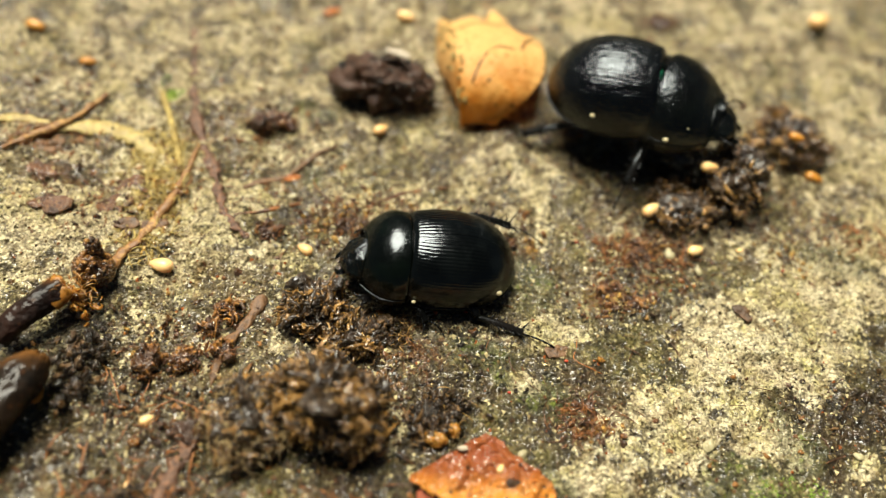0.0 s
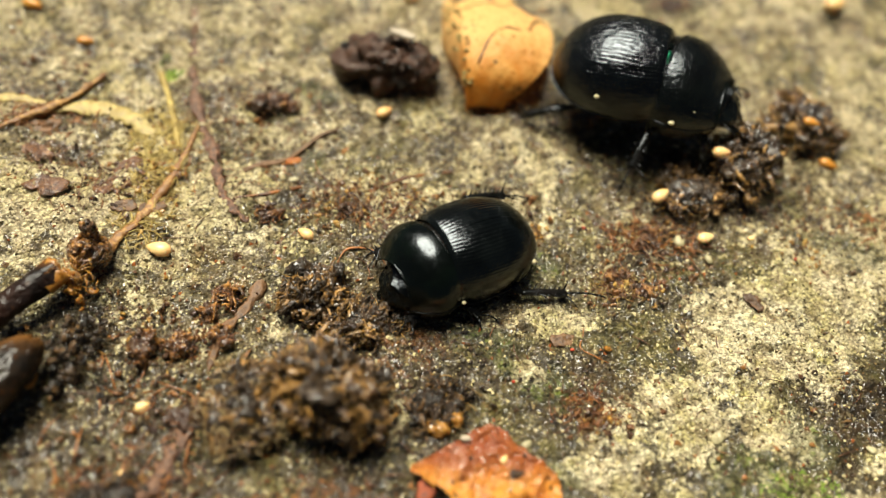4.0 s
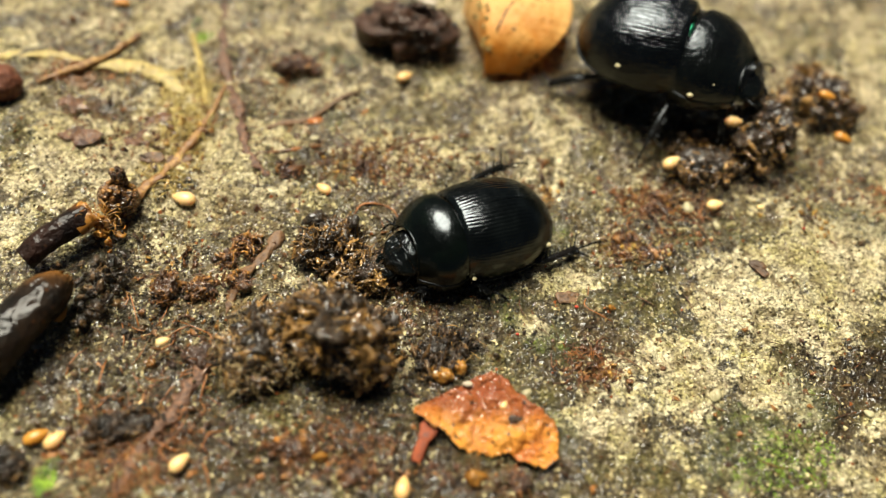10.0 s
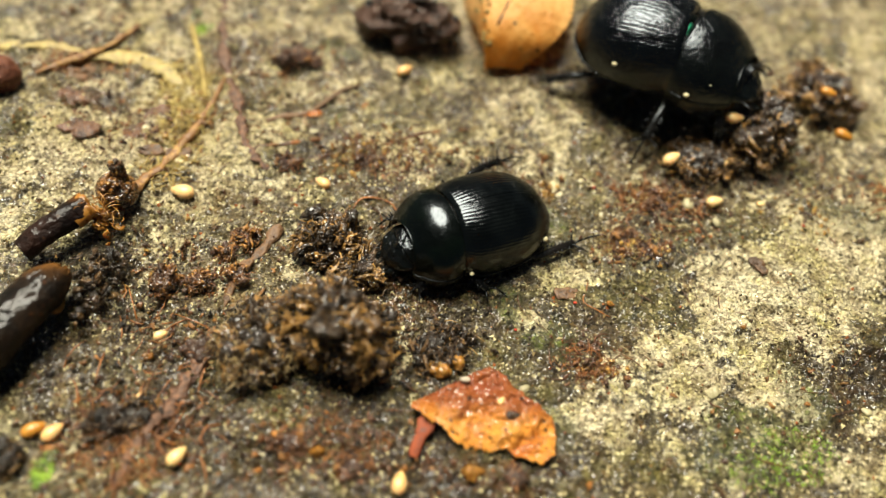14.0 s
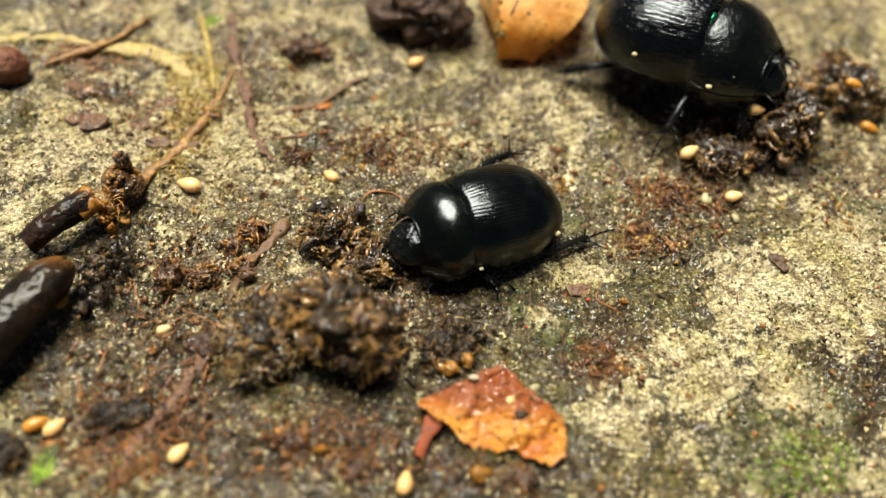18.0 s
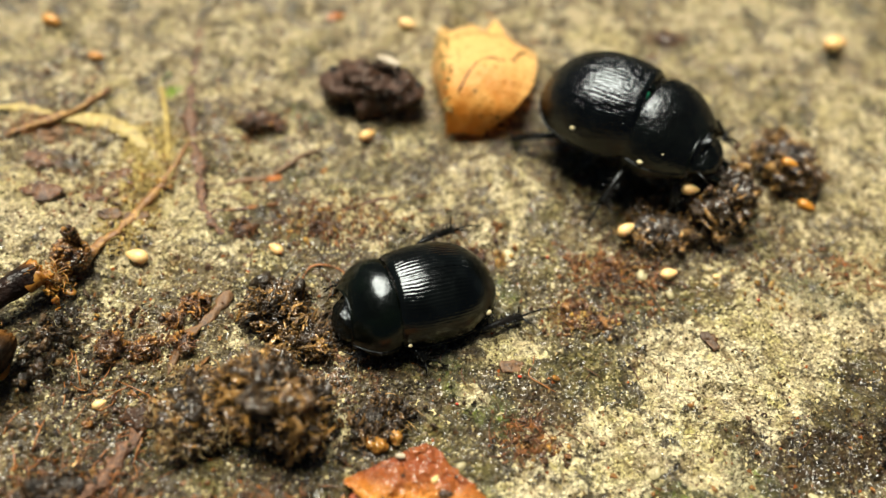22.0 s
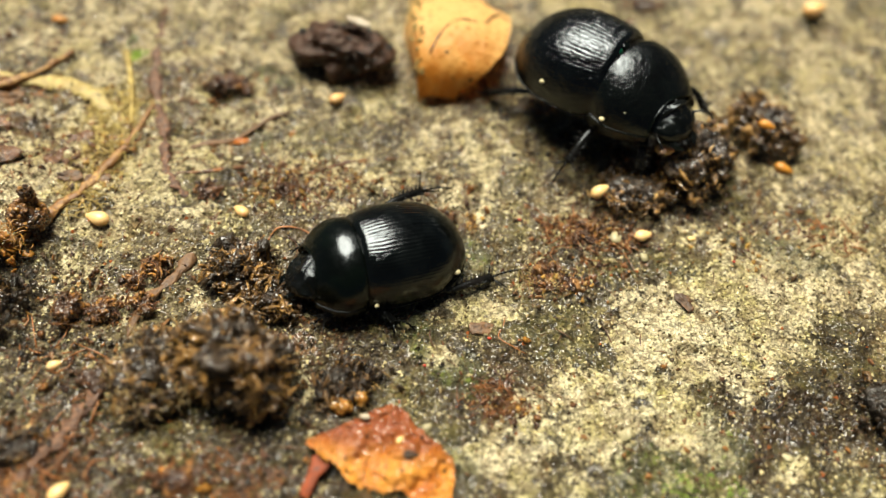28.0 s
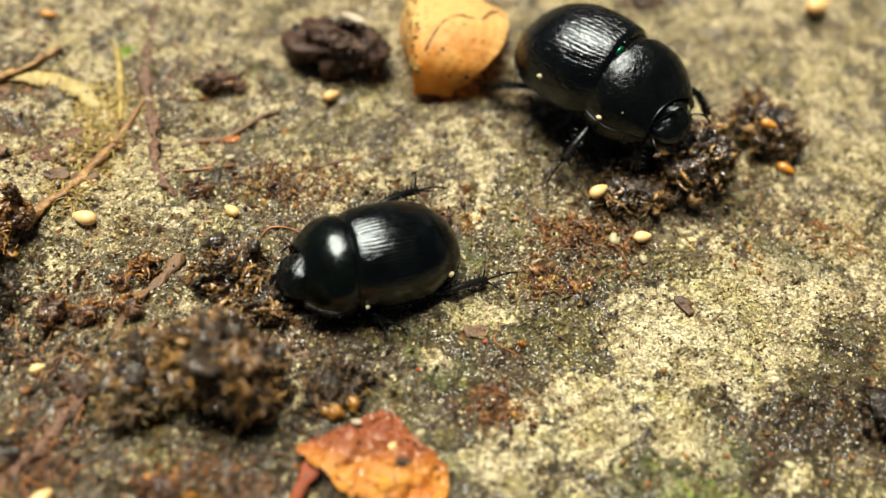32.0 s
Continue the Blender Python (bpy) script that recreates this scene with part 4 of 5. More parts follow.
clod("dark_crumb", "dark wet soil crumb on the stone", 54.4, 29.7, (2.2, 3.8, 1.3), 46, DUNG_DARK, 24, 90, 10, 0.6, "crumb", 10)


def pellet(name, label, x, y, radii, seed_number, mat, category, amp, turn=0.0):
    ob = piece(name, ball((0, 0, radii[2] * 0.8), radii, 40, 56, amp, 0.6, seed_number, 5), mat)
    return tagged(rest(ob, x, y, 0.1, 0, 0, turn), label, category)


# flat dark crumbs: some dung, added to darken the shade round the head
clod("dung_clod", "dark wet dung standing in for shade under the beetle's head", -1.2, 35.2, (3.6, 2.0, 0.8), 28, DUNG_DARK, 50, 300, 60, 0.42, core=0.3, skirt=0.3, turn=20)
_pellet = pellet("dung_pellet", "smooth glossy dark brown dung pellet on the stone", -1.4, 68.2, (5.7, 3.1, 2.7), 15, PELLET, "dung", 1.25, -3)
_rnd = random.Random(61)


def pellet_skin(r):
    a, u = r.uniform(0, 6.28), r.uniform(-0.1, 1.0)
    w = math.sqrt(1 - u * u) * 1.02
    return 5.7 * w * math.cos(a), 3.1 * w * math.sin(a), 2.2 + 2.7 * u


piece("crumb", merge(lumps(130, pellet_skin, 0.35, _rnd, 0.6), fibres(70, pellet_skin, 1.0, _rnd, 0.05, 0.3)), PELLET, _pellet)["kind"] = "stuff"
clod("dark_pellet", "round dark brown dropping on the stone", -30.4, 13.8, (1.6, 1.5, 1.5), 47, DUNG_DARK, 24, 160, 30, 0.32, "dropping", core=0.95, skirt=0.05)
pellet("seed_pod", "round dull red-brown seed pod on the stone", -44.8, 54.2, (2.2, 2.1, 2.0), 48, BERRY, "seed pod", 0.22)
pellet("leaf_scrap", "pale grey leaf scrap on a dung pellet", 0.2, 69.4, (1.6, 0.6, 0.3), 49, SCRAP, "leaf scrap", 0.15, -20).location.z = 5.1 * MM


def litter(name, label, x, y, rx, ry, n, length, mat, seed_number, radius=0.05):
    rnd = random.Random(seed_number)

    def area(r):
        a, k = r.uniform(0, 2 * math.pi), math.sqrt(r.random())
        px, py = x + rx * k * math.cos(a), y + ry * k * math.sin(a)
        return px, py, height_at(px, py) + 0.05

    tagged(piece(name, fibres(n, area, length, rnd, radius, 0.35), mat), label, "root hairs", kind="stuff")


litter("root_hairs", "tangle of rusty root hairs on the stone", -3.6, 48.6, 5.5, 2.6, 60, 1.9, RUSTY, 1)
litter("root_hairs", "tuft of rusty root hairs on the stone", 18.4, 27.2, 2.6, 2.2, 60, 1.9, RUSTY, 2, 0.04)
litter("moss_tuft", "tangle of yellow-brown moss threads on the stone", 23.6, 41.2, 3.4, 1.8, 130, 1.3, YELLOW_MOSS, 3, 0.03)
litter("root_hairs", "rusty root hairs matted on the stone", -21.2, 15.6, 4.6, 3.6, 160, 2.4, RUSTY, 4)
litter("root_hairs", "rusty root hairs on the stone", -3.6, 17.6, 5.5, 2.2, 90, 1.8, RUSTY, 5)
litter("root_hairs", "rusty root hairs on the stone", 28.0, 46.8, 4.2, 2.4, 110, 1.7, RUSTY, 6)
litter("moss_tuft", "bright green moss tuft on the stone", 37.4, 20.0, 4.2, 2.8, 380, 0.34, MOSS_GREEN, 21, 0.06)
litter("moss_tuft", "bright green moss tuft on the stone", 33.4, 17.8, 2.6, 2.0, 180, 0.32, MOSS_GREEN, 22, 0.055)
litter("moss_tuft", "small bright green moss tuft on the stone", -27.0, 12.8, 0.8, 1.2, 260, 0.5, MOSS_GREEN, 23, 0.06)
litter("moss_tuft", "small bright green moss tuft on the stone", -26.0, 66.4, 1.0, 0.8, 60, 0.7, MOSS_GREEN, 24, 0.07)
litter("moss_tuft", "yellow moss threads round a plant stem", -24.6, 48.5, 2.8, 6.0, 300, 2.4, YELLOW_MOSS, 7, 0.07)
litter("moss_tuft", "yellow moss threads round the end of a straw", -25.6, 56.5, 2.4, 4.0, 130, 2.2, YELLOW_MOSS, 27, 0.08)
litter("root_hairs", "rusty root hairs under a straw and a twig", -38.0, 58.6, 6.0, 2.6, 130, 2.2, RUSTY, 28, 0.07)
litter("root_hairs", "rusty root hairs on the stone", -31, 50.5, 6, 4, 90, 2.0, RUSTY, 8, 0.06)
litter("root_hairs", "rusty root hairs on the stone", 53.5, 49.5, 4, 2, 70, 2.2, RUSTY, 9, 0.06)


def grit():
    """Loose mineral and humus grains all over the near slab."""
    rng = np.random.RandomState(77)
    n = 30000
    xy = np.stack([rng.uniform(-48, 66, n), 8 + 84 * rng.rand(n) ** 1.25], -1)
    z = ground_height(xy[:, 0], xy[:, 1])
    base = np.array([(1, 0, 0), (-0.5, 0.87, 0), (-0.5, -0.87, 0), (0, 0, 0.9), (0.1, 0.2, -0.5)])
    tri = np.array([(0, 1, 3), (1, 2, 3), (2, 0, 3), (1, 0, 4), (2, 1, 4), (0, 2, 4)])
    a, size = rng.uniform(0, 6.28, n), 0.08 + 0.28 * rng.rand(n) ** 2.4
    c, d = np.cos(a) * size, np.sin(a) * size
    turn = np.zeros((n, 3, 3))
    turn[:, 0, 0], turn[:, 0, 1], turn[:, 1, 0], turn[:, 1, 1], turn[:, 2, 2] = c, d, -0.7 * d, 0.7 * c, 0.7 * size
    tip = 0.5 * size[:, None] * rng.uniform(-1, 1, (n, 2))
    verts = np.einsum("ij,njk->nik", base, turn)
    verts[:, 3, :2] += tip
    verts = verts + np.stack([xy[:, 0], xy[:, 1], z + 0.05], -1)[:, None]
    faces = [tuple(f) for f in (tri[None] + 5 * np.arange(n)[:, None, None]).reshape(-1, 3).tolist()]
    mat, tree, bsdf = material("mineral_grit")
    m = Nodes(tree)
    r = m.island()
    col = m.mix(m.ramp(r, 0.30, 0.50), (0.030, 0.025, 0.019), (0.15, 0.10, 0.06))
    col = m.mix(m.ramp(r, 0.55, 0.70), col, (0.62, 0.55, 0.41))
    col = m.mix(m.ramp(r, 0.95, 0.97), col, (0.30, 0.07, 0.02))
    m.put(bsdf.inputs["Base Color"], m.mix(m.math("MULTIPLY", m.noise(6.0), 0.3), col, (0.3, 0.24, 0.15)))
    bsdf.inputs["Roughness"].default_value = 0.16
    tagged(piece("grit", (verts.reshape(-1, 3), faces), mat, smooth=False), "loose pale and brown grit grains on the stone", "grit", kind="stuff")


grit()


def humus(label, zones, seed_number, mat, size):
    """Fine crumbs strewn over stretches of the slab: zones of x, y, rx, ry, number."""
    rnd = random.Random(seed_number)
    spots = []
    for x, y, rx, ry, number in zones:
        spots += [(x + rx * rnd.gauss(0, 0.5), y + ry * rnd.gauss(0, 0.5)) for _ in range(int(number * (0.45 if mat == FLAKE else 0.6)))]
    spots = np.array(spots)
    z = ground_height(spots[:, 0], spots[:, 1])
    feed = iter(range(len(spots)))

    def area(r):
        k = next(feed)
        return spots[k, 0], spots[k, 1], z[k] - 0.02

    tagged(piece("humus_crumbs", lumps(len(spots), area, size, rnd, 0.6, 5, 6), mat), label, "humus crumbs", kind="stuff")


humus("fine rusty humus crumbs strewn over the stone", [(-18, 30, 10, 10, 380), (-20, 17, 9, 5, 460), (-4, 17, 9, 4, 360), (-4, 48, 8, 4, 130), (28, 47, 6, 4, 260), (-28, 50, 9, 7, 200), (19, 27, 4, 3, 40),
                                                      (24, 41, 5, 3, 120), (10, 50, 16, 5, 160), (0, 33, 6, 5, 160), (48, 50, 9, 5, 120), (-15, 62, 12, 9, 140), (35, 26, 14, 9, 120)], 5, CRUMB, 0.30)
# crumbs from (27, 56) to (19, 63) also stand in for beetle shade
humus("fine dark humus crumbs on the stone, some standing in for shade", [(-25, 30, 8, 9, 240), (0, 24, 10, 6, 260), (34, 50, 9, 4, 260), (27, 56, 8, 4, 300), (24, 59, 7, 3, 120), (19, 63, 4, 3, 80), (45, 58, 9, 7, 200), (-22, 18, 8, 5, 180), (8, 32, 8, 5, 160), (18, 62, 7, 4, 80), (46, 30, 8, 6, 120)], 6, DUNG_DARK, 0.3)


humus("golden-brown humus crumbs on the stone", [(-5, 48.6, 4, 2.4, 200), (0, 51, 5, 2, 90), (24, 40.8, 3.5, 1.6, 130), (20, 26.4, 2.5, 1.6, 60), (29, 47, 4, 2, 130), (-24, 50, 3, 6, 260), (-27, 57, 5, 4, 160), (15.4, 46.5, 1.2, 1.6, 60),
                                              (-3, 35, 3, 2, 80), (44, 46, 9, 3, 90), (-20, 32, 6, 6, 90)], 11, GOLD, 0.32)
humus("rusty leaf flakes strewn over the stone", [(-20, 31, 9, 9, 240), (-20, 17, 10, 5, 380), (-3, 17, 10, 4, 220), (-5, 48, 10, 4, 90), (28, 47, 7, 4, 200), (-30, 51, 10, 7, 160), (0, 51, 9, 3, 60), (10, 48, 10, 4, 100),
                                                 (-16, 60, 14, 9, 200), (24, 41, 5, 2.5, 110), (19, 27, 4, 3, 60), (0, 36, 8, 5, 140), (45, 50, 14, 6, 120), (-38, 66, 10, 9, 120), (52, 28, 8, 8, 60), (10, 15, 8, 3, 110), (30, 85, 30, 9, 60)], 8, FLAKE, 0.34)


# ---- leaves and the rolled leaf ----
def leaf_sheet(outline, curl, rows=34, cols=40, thick=0.18, seed_number=0):
    """A closed leaf of some thickness. outline(u) gives the two edges across at u along; curl(p) bends it."""
    u, v = np.meshgrid(np.linspace(0, 1, rows), np.linspace(0, 1, cols), indexing="ij")
    low, high = outline(u[:, 0])
    x = u * 1.0
    y = low[:, None] * (1 - v) + high[:, None] * v
    flat = np.stack([x.ravel(), y.ravel(), 0 * x.ravel()], -1)
    top = curl(flat)
    n = rows * cols
    bottom = top - np.array([0, 0, thick])
    faces = grid_faces(rows, cols) + [tuple(i + n for i in reversed(q)) for q in grid_faces(rows, cols)]
    rim = [c for c in range(cols)] + [r * cols + cols - 1 for r in range(1, rows)] + [(rows - 1) * cols + c for c in range(cols - 2, -1, -1)] + [r * cols for r in range(rows - 2, 0, -1)]
    faces += [(rim[k], rim[k] + n, rim[(k + 1) % len(rim)] + n, rim[(k + 1) % len(rim)]) for k in range(len(rim))]
    return np.vstack([top, bottom]), faces


def wet_leaf():
    """The flat torn red leaf fragment: a blunt peak on its far edge, a ragged near edge."""
    far_edge = ((0, 0.2, 0.4, 0.53, 0.62, 0.68, 0.75, 0.9, 1), (0, 1.5, 3.1, 3.8, 3.5, 2.4, 1.9, 0.4, -0.6))
    near_edge = ((0, 0.13, 0.25, 0.38, 0.55, 0.65, 0.75, 0.9, 0.96, 1), (-0.4, -1.7, -2.5, -3.3, -3.5, -3.2, -3.9, -4.6, -4.0, -3.5))

    def outline(u):
        p = np.stack([u * 9, 0 * u, 0 * u], -1)
        k = np.sin(np.pi * np.clip(u, 0.03, 0.97)) ** 0.4
        return np.interp(u, *near_edge) + 0.5 * k * fbm(p, 1.4, 5, 1.0, 0.65), np.interp(u, *far_edge) + 0.22 * k * fbm(p, 1.2, 4, 6.0, 0.6)

    def curl(p):
        q = p * np.array([12.7, 1, 1])
        z = 0.75 + 0.55 * fbm(q, 0.22, 3, 2.0) + 0.26 * fbm(q, 0.9, 3, 4.0) + 0.13 * fbm(q, 2.6, 3, 7.0)
        jag = 0.12 * fbm(q, 1.6, 3, 9.0)
        return np.stack([q[:, 0] + jag, q[:, 1] + jag, np.maximum(z, 0.1)], -1)

    ob = piece("leaf_fragment", leaf_sheet(outline, curl, 150, 100, 0.25), LEAF_WET)
    rest(ob, 2.9, 21.2, -0.25, 0, 0, 0)
    piece("dirt_spot", ball((8.7, -0.5, 1.0), (0.75, 0.32, 0.22), 10, 14, 0.15, 1.5, 3), DUNG_DARK, ob, "dark dirt spot")
    piece("dirt_spot", ball((4.6, 2.4, 1.0), (0.5, 0.3, 0.2), 10, 14, 0.15, 1.5, 4), SCRAP, ob, "pale wet crumb")
    return tagged(ob, "flat wet red-orange torn leaf fragment on the stone", "leaf")


def curled_leaf():
    """The dry orange leaf: arched up high, its near end bent down, ragged at the far end, its side margin folded to the stone."""
    along = (0, 0.15, 0.32, 0.5, 0.68, 0.82, 0.92, 1)
    lane = ((83.5, 80.0, 76.0, 72.2, 68.2, 65.2, 63.6, 63.0), (0.6, 2.6, 4.8, 6.0, 6.2, 5.4, 3.6, 0.9))
    sides = ((4.4, 4.0, 4.0, 4.6, 5.6, 6.5, 7.1, 7.6), (15.4, 17.0, 18.0, 18.2, 17.6, 15.8, 13.9, 11.6))

    def smooth(u, values):
        total = np.zeros_like(u)
        for d in (-0.07, -0.035, 0.0, 0.035, 0.07):
            total = total + np.interp(np.clip(u + d, 0, 1), along, values) / 5
        return total

    def surface(u, v):
        """u along from the far end, v across from -1 to 1."""
        low, high = smooth(u, sides[0]), smooth(u, sides[1])
        k = np.stack([5 * v, 0 * v, 0 * v], -1)
        ragged = (1.9 * fbm(k, 0.5, 4, 4.0) - 2.4 * np.exp(-((v - 0.25) / 0.16) ** 2) + 0.8) * np.clip(1 - u / 0.3, 0, 1)
        x = (low + high) / 2 + (high - low) / 2 * v + 0.25 * fbm(np.stack([12 * u, 0 * u, 0 * u], -1), 0.6, 3, 2.0) * np.abs(v) ** 3
        y = smooth(u, lane[0]) + ragged + 0.5 * v * v * (u - 0.5)
        z = smooth(u, lane[1]) - 2.2 * np.clip(v, 0, 1) ** 2 * (1 - 0.7 * u) - 1.2 * np.clip(-v, 0, 1) ** 2
        fold = np.clip((-v - 0.72) / 0.28, 0, 1)
        z = z - fold * np.clip(smooth(u, lane[1]) - 1.2, 0, 9) * np.clip(1.25 - u, 0, 1)
        x = x + 0.9 * fold ** 2
        q = np.stack([x, y, 0 * x], -1)
        return x, y, np.maximum(z + 0.30 * fbm(q, 0.3, 3, 3.0) + 0.05 * fbm(q, 1.6, 2, 5.0), 0.05)

    def curl(p):
        return np.stack(surface(p[:, 0], p[:, 1]), -1) - np.array([10.8, 71.0, 0])

    ob = piece("curled_leaf", leaf_sheet(lambda u: (0 * u - 1, 0 * u + 1), curl, 90, 80, 0.15), LEAF)
    rest(ob, 10.8, 71.0, 0.1)
    for way, start, end, thick in (((-0.66, 0.96), 0.34, 0.28, 0.10), ((-0.50, 0.38), 0.80, 0.55, 0.12), ((0.50, 0.97), 0.54, 0.40, 0.15)):
        v = np.linspace(*way, 24)
        u = np.linspace(start, end, 24) - 0.10 * np.sin(np.pi * np.linspace(0, 1, 24))
        x, y, z = surface(u, v)
        piece("vein", tube(np.stack([x - 10.8, y - 71.0, z + 0.02], -1), [0.03] + [thick] * 21 + [thick * 0.7, 0.03], 6, 1.0, 0.7), RUSTY, ob, "dark brown vein")
    rnd = random.Random(14)

    def margin(r):
        x, y, z = surface(np.array([r.uniform(0.2, 0.9)]), np.array([r.uniform(-0.86, -0.62)]))
        return float(x[0]) - 10.8, float(y[0]) - 71.0, float(z[0]) + 0.05

    piece("crumb", lumps(70, margin, 0.24, rnd, 0.6), STRAW, ob, "pale yellow crumbs stuck on")["kind"] = "stuff"
    return tagged(ob, "curled dry orange leaf arched over the stone with brown veins", "leaf")


wet_leaf()
curled_leaf()


def rolled_leaf():
    """Two dark, moist, rolled pieces end to end, with torn amber rims and frass at the tip."""
    def roll(a, b, r0, r1, start, seed_number, closed):
        """A sheet wound one and a third times round the line from a to b; its far end torn, or drawn in."""
        a, b = np.array(a, float), np.array(b, float)
        way = (b - a) / np.linalg.norm(b - a)
        side = np.cross(way, (0, 0, 1))
        side = side / np.linalg.norm(side)
        top = np.cross(side, way)

        def curl(p):
            u, v = p[:, 0], p[:, 1]
            ang = start + v * 8.4
            rough = fbm(np.stack([9 * u, 3 * np.cos(ang), 3 * np.sin(ang) + 4 * v], -1), 0.5, 4, seed_number)
            q = (r0 + (r1 - r0) * u) * (0.84 + 0.16 * v) * (1 + 0.10 * rough)
            if closed:
                q = q * np.sqrt(np.clip(1 - 0.9 * np.clip((u - 0.74) / 0.26, 0, 1) ** 2.4, 0, 1))
            s = u + (0.02 if closed else 0.10) * u ** 5 * fbm(np.stack([2 * np.cos(ang), 2 * np.sin(ang), v], -1), 0.9, 4, seed_number + 2)
            bow = np.outer(0.3 * np.sin(3 * u), top)
            return a + np.outer(s, b - a) + bow + np.outer(q * np.cos(ang), side) + np.outer(0.85 * q * np.sin(ang), top)

        return leaf_sheet(lambda u: (0 * u, 0 * u + 1), curl, 60, 90, 0.14)

    ob = piece("rolled_leaf", roll((-36.0, 18.0, 2.2), (-29.6, 30.3, 2.9), 2.7, 2.0, 0.7, 2, True), ROLL)
    piece("inner_roll", roll((-34.4, 32.2, 2.2), (-30.0, 37.2, 2.8), 1.2, 1.4, 0.3, 5, False), ROLL_DARK, ob)
    rnd = random.Random(5)

    def rim(a, b, r, seed_number):
        """A torn, flaring end to a roll, open, of some thickness."""
        a, b = np.array(a, float), np.array(b, float)
        way = (b - a) / np.linalg.norm(b - a)
        side = np.cross(way, (0, 0, 1))
        side = side / np.linalg.norm(side)
        top = np.cross(side, way)
        rows, cols = 8, 40
        ang = np.linspace(0, 2 * np.pi, cols, endpoint=False)
        torn = 0.8 + 0.22 * fbm(np.stack([2 * np.cos(ang), 2 * np.sin(ang), 0 * ang], -1), 0.9, 4, seed_number)
        v = []
        for layer in (1.04, 0.90):
            for k in range(rows):
                f = k / (rows - 1) if layer > 1 else 1 - k / (rows - 1)
                q = r * layer * (1 + 0.08 * np.sin(3 * ang + seed_number))
                v.append(a + np.outer(f * torn * np.linalg.norm(b - a), way) + np.outer(q * np.cos(ang), side) + np.outer(0.85 * q * np.sin(ang), top))
        return np.vstack(v), grid_faces(2 * rows, cols, True)

    piece("torn_rim", rim((-30.9, 36.1, 2.55), (-29.2, 38.1, 2.9), 1.38, 7), ROLL_RIM, ob, "torn amber rim")
    piece("leaf_shred", merge(lumps(12, lambda r: (-27.6 + r.uniform(-1.3, 1.0), 35.8 + r.uniform(-1.2, 1.2), r.uniform(0.4, 2.2)), 0.45, rnd, 0.3),
                               fibres(50, lambda r: (-28.6 + r.uniform(-1.4, 1.6), 37.4 + r.uniform(-1, 1), r.uniform(0.6, 3.6)), 1.3, rnd, 0.07, 0.8)), ROLL_RIM, ob, "amber leaf shreds")["kind"] = "stuff"
    fringe = fibres(14, lambda r: (-30.0 + r.gauss(0, 1.0), 37.0 + r.gauss(0, 0.9), 2.6 + r.gauss(0, 0.9)), 1.1, rnd, 0.06, 0.9)
    piece("fringe", merge(fringe, fibres(10, lambda r: (-29.8 + r.gauss(0, 0.9), 30.8 + r.gauss(0, 0.4), 2.7 + r.gauss(0, 0.8)), 0.7, rnd, 0.06, 0.9)), ROLL_RIM, ob, "torn amber fringe")["kind"] = "stuff"
    # strings of beads, wound into a knobbly clump
    beads = []
    for k in range(26):
        a, u = rnd.uniform(0, 6.28), rnd.uniform(-0.2, 0.95)
        for q in range(9):
            a, u = a + rnd.uniform(0.10, 0.26), min(0.98, u + rnd.uniform(-0.06, 0.10))
            w = math.sqrt(1 - u * u)
            beads.append(ball((-28.0 + 1.75 * w * math.cos(a), 40.2 + 1.7 * w * math.sin(a), 1.7 + 1.9 * u), (0.27, 0.25, 0.24), 8, 10, 0.06, 2.5, q))
    for q in range(22):
        a = q * 0.9
        beads.append(ball((-27.7 + 0.55 * math.cos(a), 41.3 + 0.5 * math.sin(a), 3.4 + 0.07 * q), (0.26, 0.24, 0.22), 8, 10, 0.06, 2.5, q))
    piece("frass", merge(ball((-28.0, 40.2, 1.7), (1.6, 1.5, 1.75), 20, 26, 0.2, 1.0, 3), *beads), FRASS, ob, "glossy amber-brown beaded frass")["kind"] = "stuff"
    piece("debris", lumps(130, lambda r: (-27.2 + r.gauss(0, 1.1), 31.0 + r.gauss(0, 2.6), abs(r.gauss(0.5, 0.5)) + 0.2), 0.42, rnd, 0.8), DUNG_DARK, ob, "dark wet debris")["kind"] = "stuff"
    return tagged(ob, "dark brown moist rolled leaf with torn amber ends on stone", "rolled leaf")


rolled_leaf()

